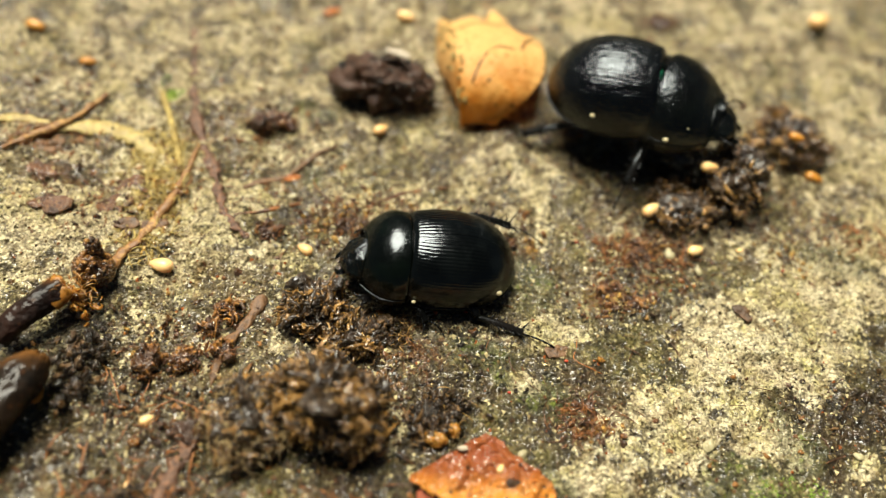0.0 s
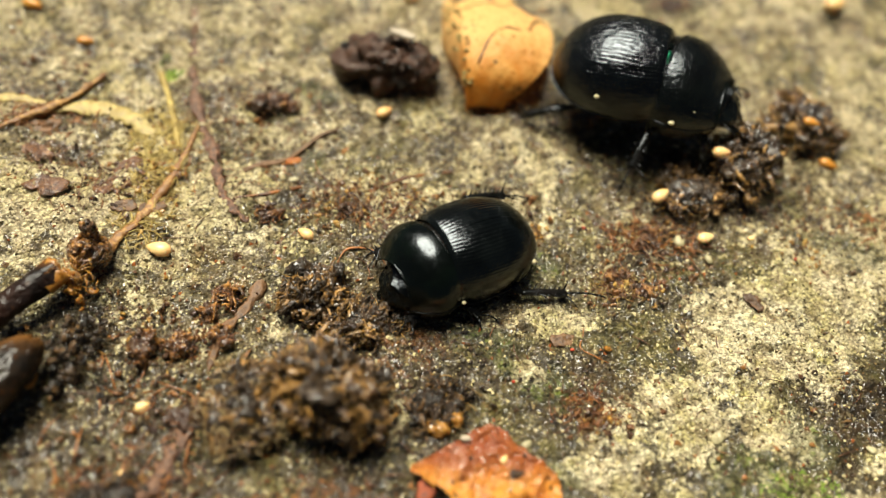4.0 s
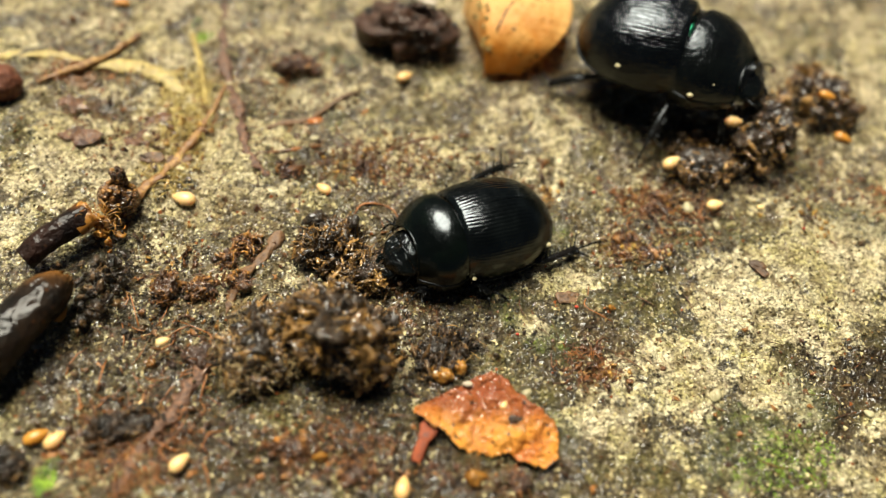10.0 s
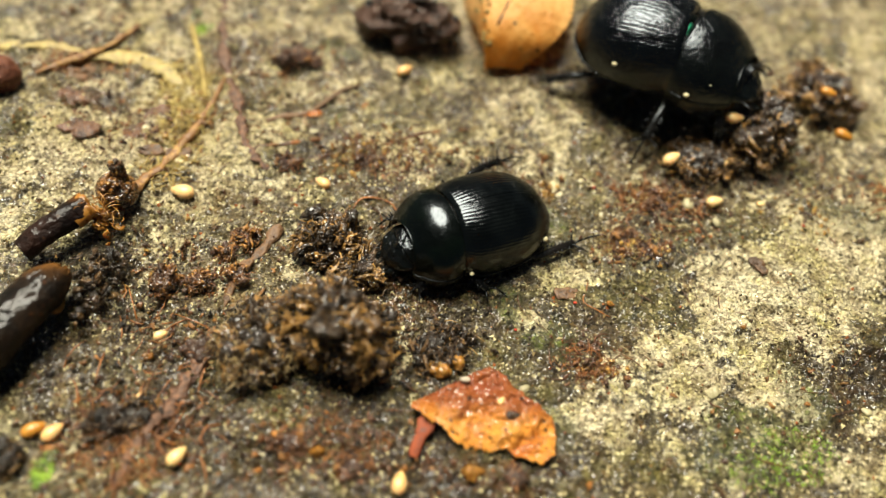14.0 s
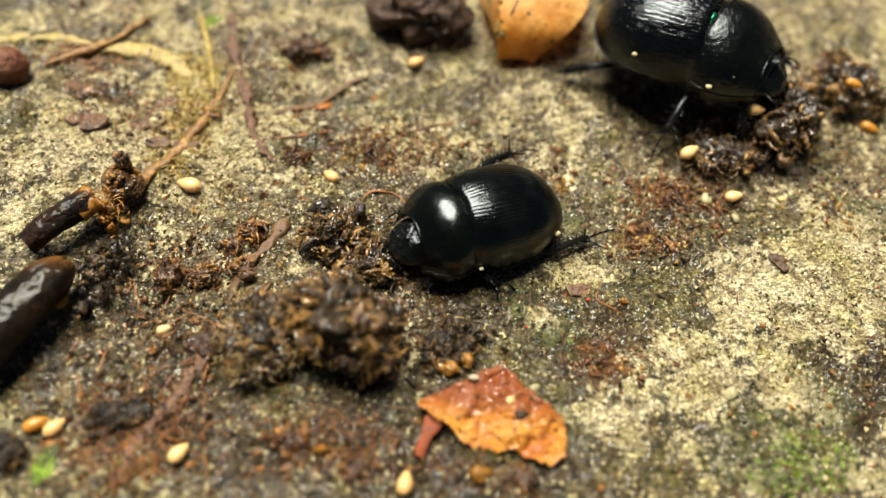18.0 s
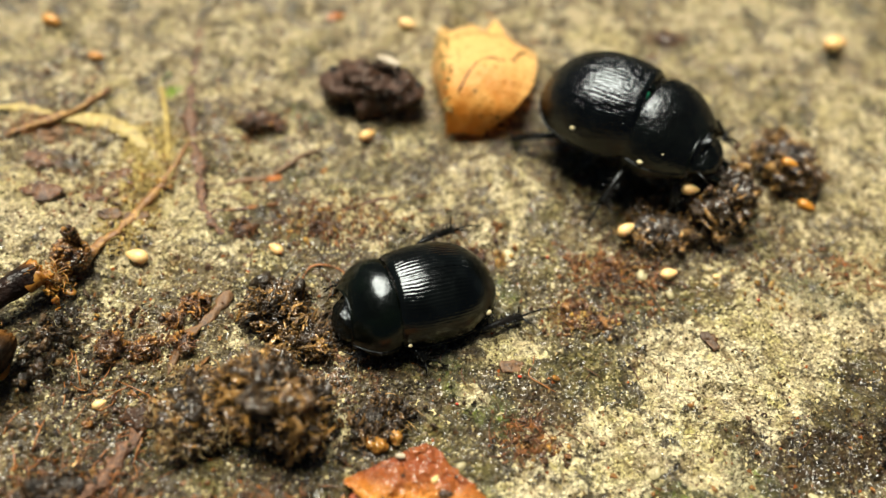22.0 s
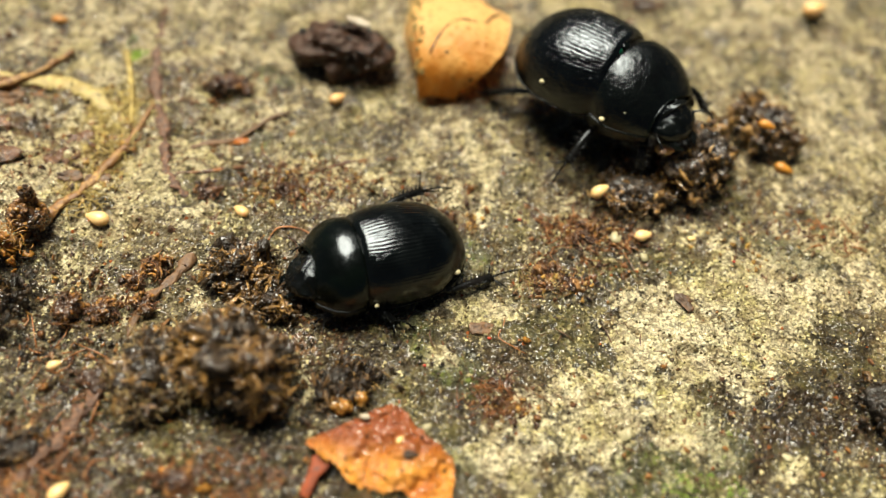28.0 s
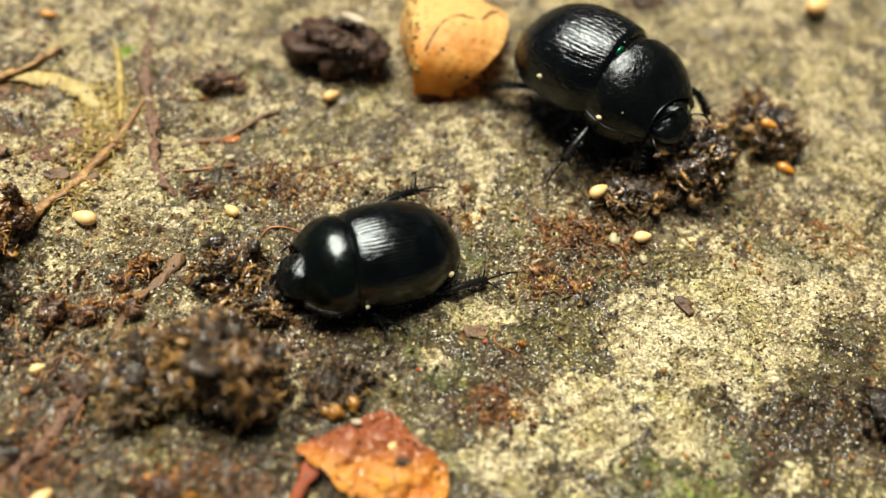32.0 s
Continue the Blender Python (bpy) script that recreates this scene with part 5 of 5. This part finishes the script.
# ---- small flat chips ----
for _x, _y, _s, _a, _mat, _lab in ((17.1, 34.3, 1.3, 10, ROOT, "flat brown bark chip on the stone"), (36.9, 39.5, 1.2, -50, ROOT, "flat brown bark chip on the stone"),
                                   (-24.2, 47.0, 1.4, 15, ROOT, "dark flat leaf chip on the stone"), (-10.9, 54.6, 0.9, 20, LEAF_WET, "small orange-red leaf chip on the stone"),
                                   (-34.5, 48.6, 2.2, 5, CRUMB, "flat red-brown leaf chip on the stone"), (-8.6, 82.3, 1.1, 30, LEAF_WET, "small orange-red leaf chip on the stone"),
                                   (-28.6, 49.4, 1.9, 20, CRUMB, "flat red-brown leaf chip on the stone"), (-14.6, 32.6, 0.9, 20, BERRY, "small dull red bark chip on the stone"),
                                   (-37.0, 53.0, 1.8, -25, CRUMB, "flat dull red leaf chip on the stone"), (-27.6, 52.2, 1.5, 40, CRUMB, "flat red-brown leaf chip on the stone"),
                                   (-26.8, 46.8, 1.2, 10, ROOT, "dark flat leaf chip on the stone"), (-38.0, 57.0, 1.9, 15, ROOT, "flat brown bark chip on the stone"),
                                   (-19.8, 55.6, 0.9, 70, CRUMB, "flat red-brown leaf chip on the stone")):
    _ob = piece("chip", ball((0, 0, 0.25), (_s, _s * 0.55, 0.20), 14, 22, 0.40 * _s * 0.6, 1.6, int(_x * 3)), _mat)
    tagged(rest(_ob, _x, _y, 0.05, 0, 0, _a), _lab, "chip")

for _x, _y in ((17.9, 33.2), (12.1, 29.6), (20.3, 47.5), (42.3, 44.5), (8.1, 38.0)):
    _z = height_at(_x, _y)
    tagged(piece("red_mite", ball((_x, _y, _z + 0.22), (0.19, 0.15, 0.12), 10, 12, 0.03, 3.0, int(_x)), RED), "tiny bright red mite on the stone", "mite", "red mites")
for _x, _y, _s, _k in ((5.2, 24.7, 0.95, 1), (6.6, 25.6, 0.6, 2), (8.5, 15.6, 0.7, 3), (-21.0, 23.8, 0.5, 4), (21.5, 33.6, 0.4, 5), (-4.7, 16.2, 0.55, 6)):
    _ob = piece("grain", ball((0, 0, _s * 0.5), (_s, _s * 0.75, _s * 0.6), 24, 32, 0.55 * _s, 0.9 / _s, _k), AMBER)
    tagged(rest(_ob, _x, _y), "small glossy amber-brown grain on the stone", "grain", "amber grains")
for _x, _y, _s, _k in ((12.9, 23.5, 0.55, 1), (30.4, 46.4, 0.7, 2), (33.2, 44.4, 0.6, 3), (45.0, 24.6, 0.6, 4), (-10.6, 52.2, 0.5, 5), (30.6, 25.2, 0.7, 6)):
    _ob = piece("pebble", ball((0, 0, _s * 0.35), (_s, _s * 0.7, _s * 0.32), 14, 18, 0.3 * _s, 0.9 / _s, _k + 7), PEBBLE)
    tagged(rest(_ob, _x, _y, 0.05, 0, 0, 40 * _k), "small pale quartz pebble on the stone", "pebble", "pale pebbles")
litter("root_hairs", "long thin rusty root hairs on the stone", 18.6, 26.6, 3.2, 2.6, 50, 3.0, RUSTY, 31, 0.035)
litter("root_hairs", "long thin rusty root hairs on the stone", -20.0, 16.6, 6.0, 4.0, 60, 4.0, RUSTY, 32, 0.055)
litter("root_hairs", "long thin rusty root hairs on the stone", 24.0, 41.0, 4.0, 2.0, 30, 2.6, RUSTY, 33, 0.035)
litter("root_hairs", "long thin rusty root hairs on the stone", -2.0, 49.5, 7.0, 3.0, 25, 3.4, RUSTY, 34, 0.05)
litter("root_hairs", "thick rusty root hairs strewn over the stone", -20.0, 22.0, 9.0, 9.0, 60, 3.2, RUSTY, 37, 0.08)
litter("root_hairs", "thick rusty root hairs strewn over the stone", -4.0, 49.0, 8.0, 4.0, 16, 3.0, RUSTY, 38, 0.07)
litter("root_hairs", "thick rusty root hairs strewn over the stone", 19.0, 27.0, 3.0, 2.4, 30, 2.6, RUSTY, 39, 0.075)
litter("root_hairs", "thick rusty root hairs strewn over the stone", 28.0, 46.0, 6.0, 3.0, 40, 2.6, RUSTY, 40, 0.08)
litter("root_hairs", "rusty root hairs strewn thinly over the stone", 8.0, 40.0, 40.0, 30.0, 160, 3.0, RUSTY, 41, 0.06)
litter("moss_tuft", "yellow moss threads along a plant stem", -25.0, 55.0, 3.5, 6.0, 220, 2.6, YELLOW_MOSS, 35, 0.06)
litter("root_hairs", "long thin rusty root hairs on the stone", -16.0, 58.0, 9.0, 8.0, 60, 3.4, RUSTY, 36, 0.06)


# ---- beetles: +x is forward, the belly over z = 0, in millimetres ----
def waist(S):
    """Where the fore body meets the wing cases: further forward on the smaller beetle."""
    return 2.25 if S < 1.1 else 0.9


def elytron(side, S):
    rows, cols = 60, 180
    u = np.linspace(0, 1, rows)
    s = np.sin(u * np.pi / 2) ** 1.15
    back = np.clip((s - 0.36) / 0.64, 0, 1)
    w = 5.12 * np.where(s < 0.36, 0.90 + 0.10 * np.sin(np.pi / 2 * np.clip(s / 0.30, 0, 1)), np.sqrt(np.clip(1 - back ** 2.5, 0, 1)))
    hump = np.clip((s - 0.28) / 0.72, 0, 1)
    h = 4.65 * np.where(s < 0.28, 0.94 + 0.06 * np.sin(np.pi / 2 * s / 0.28), np.clip(1 - hump ** 2.3, 0, 1) ** 0.55)
    front = 1 - (0.07 if S < 1.1 else 0.10) * np.clip(1 - s / 0.05, 0, 1) ** 2
    w, h = w * (0.5 + 0.5 * front), h * front
    v = np.linspace(0, 1, cols)
    phi = v * np.pi / 2 * 1.12
    phi = phi[None] * (1 - 0.10 * np.clip(1 - s / 0.22, 0, 1) ** 2)[:, None]
    yy = np.sign(np.sin(phi)) * np.abs(np.sin(phi)) ** 0.92
    zz = np.sign(np.cos(phi)) * np.abs(np.cos(phi)) ** 0.92
    x = (waist(S) - (11.0 if S < 1.1 else 10.1) * s)[:, None] + 0 * v[None]
    x = x + 0.5 * (v[None] - 0.3) * (1 - s)[:, None] - (0.10 if S < 1.1 else 0.42) * (1 - s)[:, None]
    p = np.stack([x.ravel(), 4 * np.tile(v, rows), 0 * x.ravel()], -1)
    ripple = fbm(p, 0.9, 3, 6.0 + S).reshape(rows, cols)
    groove = np.abs(np.cos(np.pi * 24 * (v[None] + 0.007 * S * S * ripple))) ** 3 * np.clip(1.35 - 1.55 * v, 0, 1)[None]
    depth = (0.024 if S < 1.1 else 0.022) * groove * np.clip(2.2 * (1 - s), 0, 1)[:, None] * np.clip(s * 14 + 0.1, 0, 1)[:, None] + 0.07 * ripple * (S - 0.97)
    k = 1 - depth / 4.5
    y = np.maximum(w[:, None] * yy * k, 0.02)
    z = 2.45 + h[:, None] * zz * k - 0.35 * (s[:, None] ** 3)
    return np.stack([x, y * side, z], -1).reshape(-1, 3) * S, grid_faces(rows, cols)


def pronotum_shape(length, S):
    rows, cols = 48, 76
    u = np.linspace(0, 1, rows)
    w = 5.0 * np.where(u < 0.32, 0.95 + 0.05 * np.sin(np.pi / 2 * u / 0.32), 1 - 0.40 * np.clip((u - 0.32) / 0.68, 0, 1) ** 1.8)
    h = 4.55 * (0.965 + 0.16 * u - 0.54 * u ** 2.5) if S < 1.1 else 4.5 * (0.97 + 0.14 * u - 0.64 * u ** 2.1)
    hind = 1 - 0.06 * np.clip(1 - u / 0.07, 0, 1) ** 2
    w, h = w * (0.6 + 0.4 * hind), h * hind
    phi = np.linspace(-1.12, 1.12, cols) * np.pi / 2
    yy = np.sign(np.sin(phi)) * np.abs(np.sin(phi)) ** 0.94
    zz = np.sign(np.cos(phi)) * np.abs(np.cos(phi)) ** 0.94
    x = (0.15 + length * u)[:, None] + 0.6 * (u[:, None] - 0.15) * np.abs(yy)[None] ** 2 - 0.35 * (1 - np.abs(yy)[None] ** 2) * (1 - u[:, None])
    y = w[:, None] * yy[None]
    z = 2.2 + h[:, None] * zz[None] - 0.25 * u[:, None]
    return np.stack([x, y, z - 3.2], -1), grid_faces(rows, cols)


def make_leg(beetle, name, joints, S, rnd):
    """joints: hip, knee, ankle, toe. The femur carries tibia, spines, the beads of the tarsus and its claws."""
    hip, knee, ankle, toe = [np.array(j, float) * S for j in joints]
    leg = piece(name, tube([hip, hip * 0.5 + knee * 0.5 + (0, 0, 0.15), knee], [0.7 * S, 0.72 * S, 0.38 * S], 10, 0.7, 0.05, 5), LEG, beetle)
    mid = knee * 0.5 + ankle * 0.5 + (0, 0, 0.18)
    broad = 1.15 if hip[0] > 3 * S else 1.0
    piece("tibia", tube([knee, mid, ankle], [0.28 * S, 0.42 * S * broad, 0.48 * S * broad], 10, 0.7, 0.12, 5), LEG, leg)
    way = (ankle - knee) / np.linalg.norm(ankle - knee)
    for k in range(16):
        f = 0.12 + 0.86 * k / 15
        p = knee * (1 - f) + ankle * f + (0, 0, 0.18 * (1 - abs(2 * f - 1)))
        out = np.cross(way, (0, 0, 1)) * (1 if k % 2 else -1) + np.array([0, 0, rnd.uniform(-0.2, 0.9)]) + way * 0.7
        out = out / np.linalg.norm(out) * S * rnd.uniform(0.75, 1.15) * (2.0 if k > 13 else 1.0)
        piece("spine", tube([p, p + out * 0.6, p + out + (0, 0, 0.05)], [0.13 * S, 0.08 * S, 0.012], 5), LEG, leg)
    n = 5
    for k in range(n):
        a, b = ankle + (toe - ankle) * (k / n), ankle + (toe - ankle) * ((k + 0.96) / n)
        bend, bend_next = (np.array([0, 0, 0.45 * S * math.sin(math.pi * q / n)]) for q in (k, k + 0.96))
        piece("tarsal_joint", tube([a + bend, (a + b + bend + bend_next) / 2, b + bend_next], [0.07 * S, 0.12 * S, 0.10 * S], 7), LEG, leg)
    way = (toe - ankle) / np.linalg.norm(toe - ankle)
    side = np.cross(way, (0, 0, 1))
    for e in (-1, 1):
        piece("claw", tube([toe, toe + way * 0.3 * S + side * e * 0.22 * S, toe + way * 0.6 * S + side * e * 0.25 * S - (0, 0, 0.12)], [0.08 * S, 0.05 * S, 0.012], 5), LEG, leg)
    return leg


def beetle(label, S, legs, seed_number, specks, shell, cases, spread):
    rnd = random.Random(seed_number)
    root = new("beetle")
    root.empty_display_size = 0.002
    tagged(root, label, "beetle", "beetles on the slab")
    for side in (1, -1):
        case = piece("elytron", elytron(side, S), cases, root)
        edge = elytron(side, S)[0].reshape(60, 180, 3)[2:57, 176] + (0, 0.02 * side, 0)
        piece("case_rim", tube(edge, [0.03] + [0.085 * S] * 53 + [0.03], 6), SHELL, case, "fine glossy edge")
    v, f = pronotum_shape(4.0 if S < 1.1 else 4.85, S)
    rows, cols = 48, 76
    pronotum = piece("pronotum", (v.reshape(-1, 3) * S, f), shell, root)
    g = v.reshape(rows, cols, 3)
    rim = np.concatenate([g[4:, 5], g[-1, 6:cols - 6], g[4:, cols - 6][::-1]])
    piece("margin", tube(rim * S + (0, 0, 0.02), [0.10 * S] * len(rim), 7), SHELL, pronotum, "raised glossy rim")
    band = g[0, 36:50] + (-0.16, 0, 0.0) if S < 1.1 else g[0, 25:36] * (1, 1.02, 1) + (-0.16, 0, 0.10)
    piece("hind_band", tube(band * S, [0.05] + [(0.055 if S < 1.1 else 0.22) * S] * (len(band) - 2) + [0.05], 8), TEAL, pronotum, "metallic green band")
    shield = tube([(waist(S) * S, 0, 6.1 * S), ((waist(S) - 0.5) * S, 0, 6.5 * S), ((waist(S) - 1.2) * S, 0, 6.7 * S)], [0.5 * S, 0.42 * S, 0.05], 10, 0.25)
    piece("collar", ball(((2.3 if S < 1.1 else 3.3) * S, 0, -1.0 * S), (1.9 * S, 3.3 * S, 2.7 * S), 24, 30, 0.1, 0.9, 6), LEG, pronotum)
    piece("scutellum", shield, SHELL, root)
    piece("midbody", ball((waist(S) * S, 0, 2.45 * S), (1.7 * S, 4.35 * S, 4.0 * S), 24, 36), LEG, root)
    piece("abdomen", ball((-3.0 * S, 0, 2.3 * S), (5.6 * S, 3.7 * S, 1.7 * S), 24, 32, 0.15, 0.8, 2), LEG, root)
    piece("thorax", ball((3.6 * S, 0, 2.3 * S), (3.2 * S, 3.7 * S, 1.7 * S), 20, 28, 0.15, 0.9, 3), LEG, root)
    hairs = fibres(160, lambda r: (r.uniform(-8, 6) * S, r.choice((-1, 1)) * r.uniform(3.0, 4.1) * S, r.uniform(1.0, 1.9) * S), 1.0, rnd, 0.035, -0.8)
    piece("bristles", hairs, LEG, root)["kind"] = "stuff"
    # head: a flat shield that slopes down, with eyes, jaws and clubbed feelers
    hv, hf = ball((0, 0, 0), (2.35, 2.5, 1.5), 50, 70)
    hv = hv * np.where(hv[:, :1] > 0, np.array([[1.0, 1.0, 0.72]]), 1.0)
    hv[:, 1] *= 1 - 0.12 * np.clip(hv[:, 0] / 2.6, 0, 1)
    hv[:, 2] += 0.22 * fbm(hv, 0.9, 4, 4.0) + 0.30 * np.exp(-((hv[:, 0] - 0.2) ** 2 + hv[:, 1] ** 2) / 0.35)
    head = piece("head", (hv * S, hf), SHELL_WORN, root)
    for e in (1, -1):
        piece("eye", ball((-0.2 * S, 2.0 * S, 0.25 * S) if e > 0 else (-0.2 * S, -2.0 * S, 0.25 * S), (0.5 * S, 0.36 * S, 0.42 * S), 12, 14), LEG, head)
        jaw = tube([(1.7 * S, 0.9 * e * S, -0.2 * S), (2.5 * S, 1.05 * e * S, -0.25 * S), (3.0 * S, 0.55 * e * S, -0.3 * S)], [0.42 * S, 0.34 * S, 0.05], 8, 0.6, 0, 4)
        piece("mandible", jaw, SHELL, head)
        # feelers held out, or folded under the head
        stalk = [(0.6, 1.9, 0.1), (1.0, 2.6, 0.6), (1.7, 2.95, 0.8), (2.3, 3.0, 0.6)] if spread else [(0.5, 1.8, -0.6), (0.9, 2.1, -0.8), (1.4, 2.1, -1.0), (1.8, 1.9, -1.1)]
        stalk = np.array(stalk) * (1, e, 1)
        piece("antenna", tube(stalk * S, np.array([0.12, 0.08, 0.07, 0.09]) * S, 7, 1, 0, 3), LEG, head)
        club = [ball((stalk[-1] + (0.10, 0.02 * e, -0.14 * k)) * S, (0.24 * S, 0.33 * S, 0.08 * S), 8, 12) for k in range(3)]
        piece("antenna_club", merge(*club), ROOT, head, "dull brown club")
        piece("palp", tube(np.array([(1.9, 0.5 * e, -0.5), (2.5, 0.65 * e, -0.75), (2.9, 0.6 * e, -1.0)]) * S, np.array([0.12, 0.12, 0.08]) * S, 6), LEG, head)
    for k in range(14):
        x, y = 2.3 - 0.10 * abs(k - 6.5), (k - 6.5) * 0.26
        piece("bristle", tube(np.array([(x, y, -0.1), (x + 0.35, y * 1.1, 0.05), (x + 0.7, y * 1.25, 0.12)]) * S, np.array([0.035, 0.028, 0.01]) * S, 4), LEG, head)
    for x, y, z, r, on_fore in specks:
        spot = (x - waist(S), y, z - 3.2) if on_fore else (x, y, z)
        piece("mite", ball(np.array(spot) * S, (r * 1.2, r, r * 0.8), 8, 10, r * 0.2, 3.0), SPECK, pronotum if on_fore else root, "tiny pale mite")
    made = [make_leg(root, "leg", joints, S, rnd) for joints in legs]
    return root, pronotum, head, made


FAR_SIZE = 1.235
NEAR_LEGS = [((4.0, 2.2, 1.4), (5.0, 3.4, 1.0), (6.4, 3.8, 0.4), (7.2, 3.9, 0.1)), ((4.2, -2.2, 1.4), (4.9, -3.8, 1.2), (6.2, -4.2, 0.6), (7.2, -4.5, 0.1)),
             ((0.8, 2.6, 1.4), (1.4, 4.6, 1.3), (0.2, 5.9, 0.6), (-1.4, 6.8, 0.1)), ((0.8, -2.6, 1.6), (1.2, -4.8, 2.0), (-0.8, -6.2, 1.0), (-3.0, -6.6, 0.1)),
             ((-3.2, 2.4, 1.4), (-6.0, 4.6, 1.3), (-10.6, 3.9, 0.6), (-15.0, 3.7, 0.1)), ((-3.2, -2.4, 1.6), (-2.8, -6.2, 2.4), (-7.2, -7.5, 1.6), (-11.3, -8.0, 0.1))]
FAR_LEGS = [((4.2, 2.4, 1.2), (6.0, 4.4, 1.4), (7.4, 5.0, -0.6), (8.4, 5.6, -1.8)), ((4.2, -2.4, 1.2), (5.4, -4.2, 1.0), (6.0, -4.8, -0.8), (6.6, -5.4, -1.8)),
            ((0.8, 2.6, 1.2), (0.4, 5.2, 1.4), (-0.6, 7.4, -0.8), (-1.8, 9.0, -2.4)), ((1.2, -2.6, 1.4), (0.2, -4.6, 0.9), (-1.0, -7.4, -0.9), (-1.8, -9.0, -2.1)),
            ((-3.2, 2.4, 1.2), (-5.4, 4.6, 1.4), (-8.4, 6.0, -0.8), (-11.2, 7.0, -2.4)), ((-3.2, -2.4, 1.2), (-6.2, -3.4, 0.2), (-10.2, -4.0, -1.6), (-12.4, -2.2, -2.4))]
near_beetle, near_pronotum, near_head, near_legs = beetle("glossy black dung beetle with ridged wing cases turning on stone", 1.0, NEAR_LEGS, 1,
                                                          [(-6.6, 3.85, 3.1, 0.30, False), (1.7, 5.05, 2.6, 0.2, False), (-2.4, 4.45, 4.4, 0.1, False)], SHELL, ELYTRA, False)
far_beetle, far_pronotum, far_head, far_legs = beetle("black dung beetle with wrinkled wing cases feeding on dung", FAR_SIZE, FAR_LEGS, 2,
                                                      [(-4.4, -4.95, 3.5, 0.25, False), (3.0, -4.95, 2.9, 0.28, True), (-5.2, -4.5, 3.7, 0.12, False), (4.4, -4.0, 4.0, 0.08, True)], SHELL_WORN, ELYTRA_WORN, True)


# ---- motion ----
NEAR_WAY = [(0.0, 4.1, 42.4, 182), (1.0, 4.1, 42.4, 184), (1.5, 4.6, 42.7, 187), (2.0, 5.5, 42.6, 192), (2.5, 5.9, 42.3, 195), (3.5, 6.1, 41.6, 204), (5.5, 6.5, 39.8, 217), (7.0, 6.4, 38.8, 221),
            (8.0, 6.6, 38.4, 218), (9.0, 6.8, 38.5, 208), (10.0, 6.8, 38.8, 205), (13.0, 6.6, 38.8, 206), (16.5, 6.6, 38.8, 206), (19.0, 6.6, 38.9, 206), (21.0, 6.4, 38.9, 205),
            (24.5, 6.4, 38.9, 204), (28.0, 6.4, 38.9, 205), (30.0, 6.4, 38.9, 206), (32.0, 6.3, 39.0, 204)]
FAR_WAY = [(0.0, 28.6, 63.0, -17), (3.0, 28.2, 63.1, -18), (6.0, 28.2, 63.1, -18), (9.0, 29.3, 62.7, -20), (11.0, 28.7, 62.4, -20), (13.0, 28.6, 61.9, -21), (18.0, 29.1, 61.9, -22), (20.0, 29.2, 62.2, -23), (23.0, 29.2, 62.6, -25), (28.0, 29.2, 62.5, -31), (32.0, 29.3, 62.5, -34)]
# turn and nod of the fore body on the waist, turn and nod of the head on the fore body
NEAR_FORE = [(0, 0, 0, 0, 24), (1, 0, 0, 0, 26), (3, 6, 3, 0, 42), (6, 8, 3, 0, 44), (8, 5, 1, 0, 32), (9, 4, -1, 0, 20), (13, 2, 0, 5, 26), (17, 2, 0, 2, 24), (19.5, 2, 0, 0, 24), (21, 2, 2, 0, 42), (24, 2, 1, 0, 34), (28, 0, -1, 0, 22), (32, 0, -1, 0, 24)]
FAR_FORE = [(0, -9, -2, 8, 18), (3, -9, -1, 6, 26), (6, -9, -1, 6, 26), (9, -9, -1, 8, 22), (13, -9, -1, 8, 24), (19, -9, -1, 6, 26), (20, -9, -1, 6, 26), (23, -12, -2, 4, 18), (28, -14, -2, -4, 18), (32, -13, 0, -4, 22)]

NEAR_HIND = [(0, -25), (2, -28), (3.5, -30), (5.5, -14), (7, -16), (8, -14), (9, -4), (10, 0), (32, 0)]
NEAR_HIND_FAR = [(0, -24), (8, -26), (9, -8), (10, 0), (32, 0)]

FAR_MID = [(0, 12), (13, 15), (23, 16), (28, 18), (32, 20)]


def about(joint, turn):
    """A turn of a leg on its hip."""
    x, y, z = (k * MM for k in joint)
    return pose(x, y, z, 0, 0, turn) @ pose(-x, -y, -z)


def fore(S, turn, nod):
    return pose(waist(S) * S * MM, 0, 3.2 * S * MM, 0, nod, turn)


def neck(S, yaw, dip):
    """The head on the fore body: the more it dips, the further it is drawn in."""
    tuck = min(max((dip - 16) / 38, 0), 1)
    return pose(((4.7 if S < 1.1 else 5.3) - 1.3 * tuck) * S * MM, 0, (-0.9 - 0.8 * tuck) * S * MM, 0, dip, yaw)


def motions():
    walk(near_beetle, [(t, pose(x * MM, y * MM, 0.0004, 0, -4, a)) for t, x, y, a in NEAR_WAY])
    walk(far_beetle, [(t, pose(x * MM, y * MM, 0.0038, 0, -3, a)) for t, x, y, a in FAR_WAY])
    walk(near_legs[4], [(t, about(NEAR_LEGS[4][0], turn)) for t, turn in NEAR_HIND])
    walk(near_legs[5], [(t, about(NEAR_LEGS[5][0], turn)) for t, turn in NEAR_HIND_FAR])
    walk(far_legs[3], [(t, about([k * FAR_SIZE for k in FAR_LEGS[3][0]], turn)) for t, turn in FAR_MID])
    for S, rows, shield, head in ((1.0, NEAR_FORE, near_pronotum, near_head), (FAR_SIZE, FAR_FORE, far_pronotum, far_head)):
        walk(shield, [(t, fore(S, turn, nod)) for t, turn, nod, _, _ in rows])
        walk(head, [(t, fore(S, turn, nod) @ neck(S, yaw, dip)) for t, turn, nod, yaw, dip in rows])


motions()
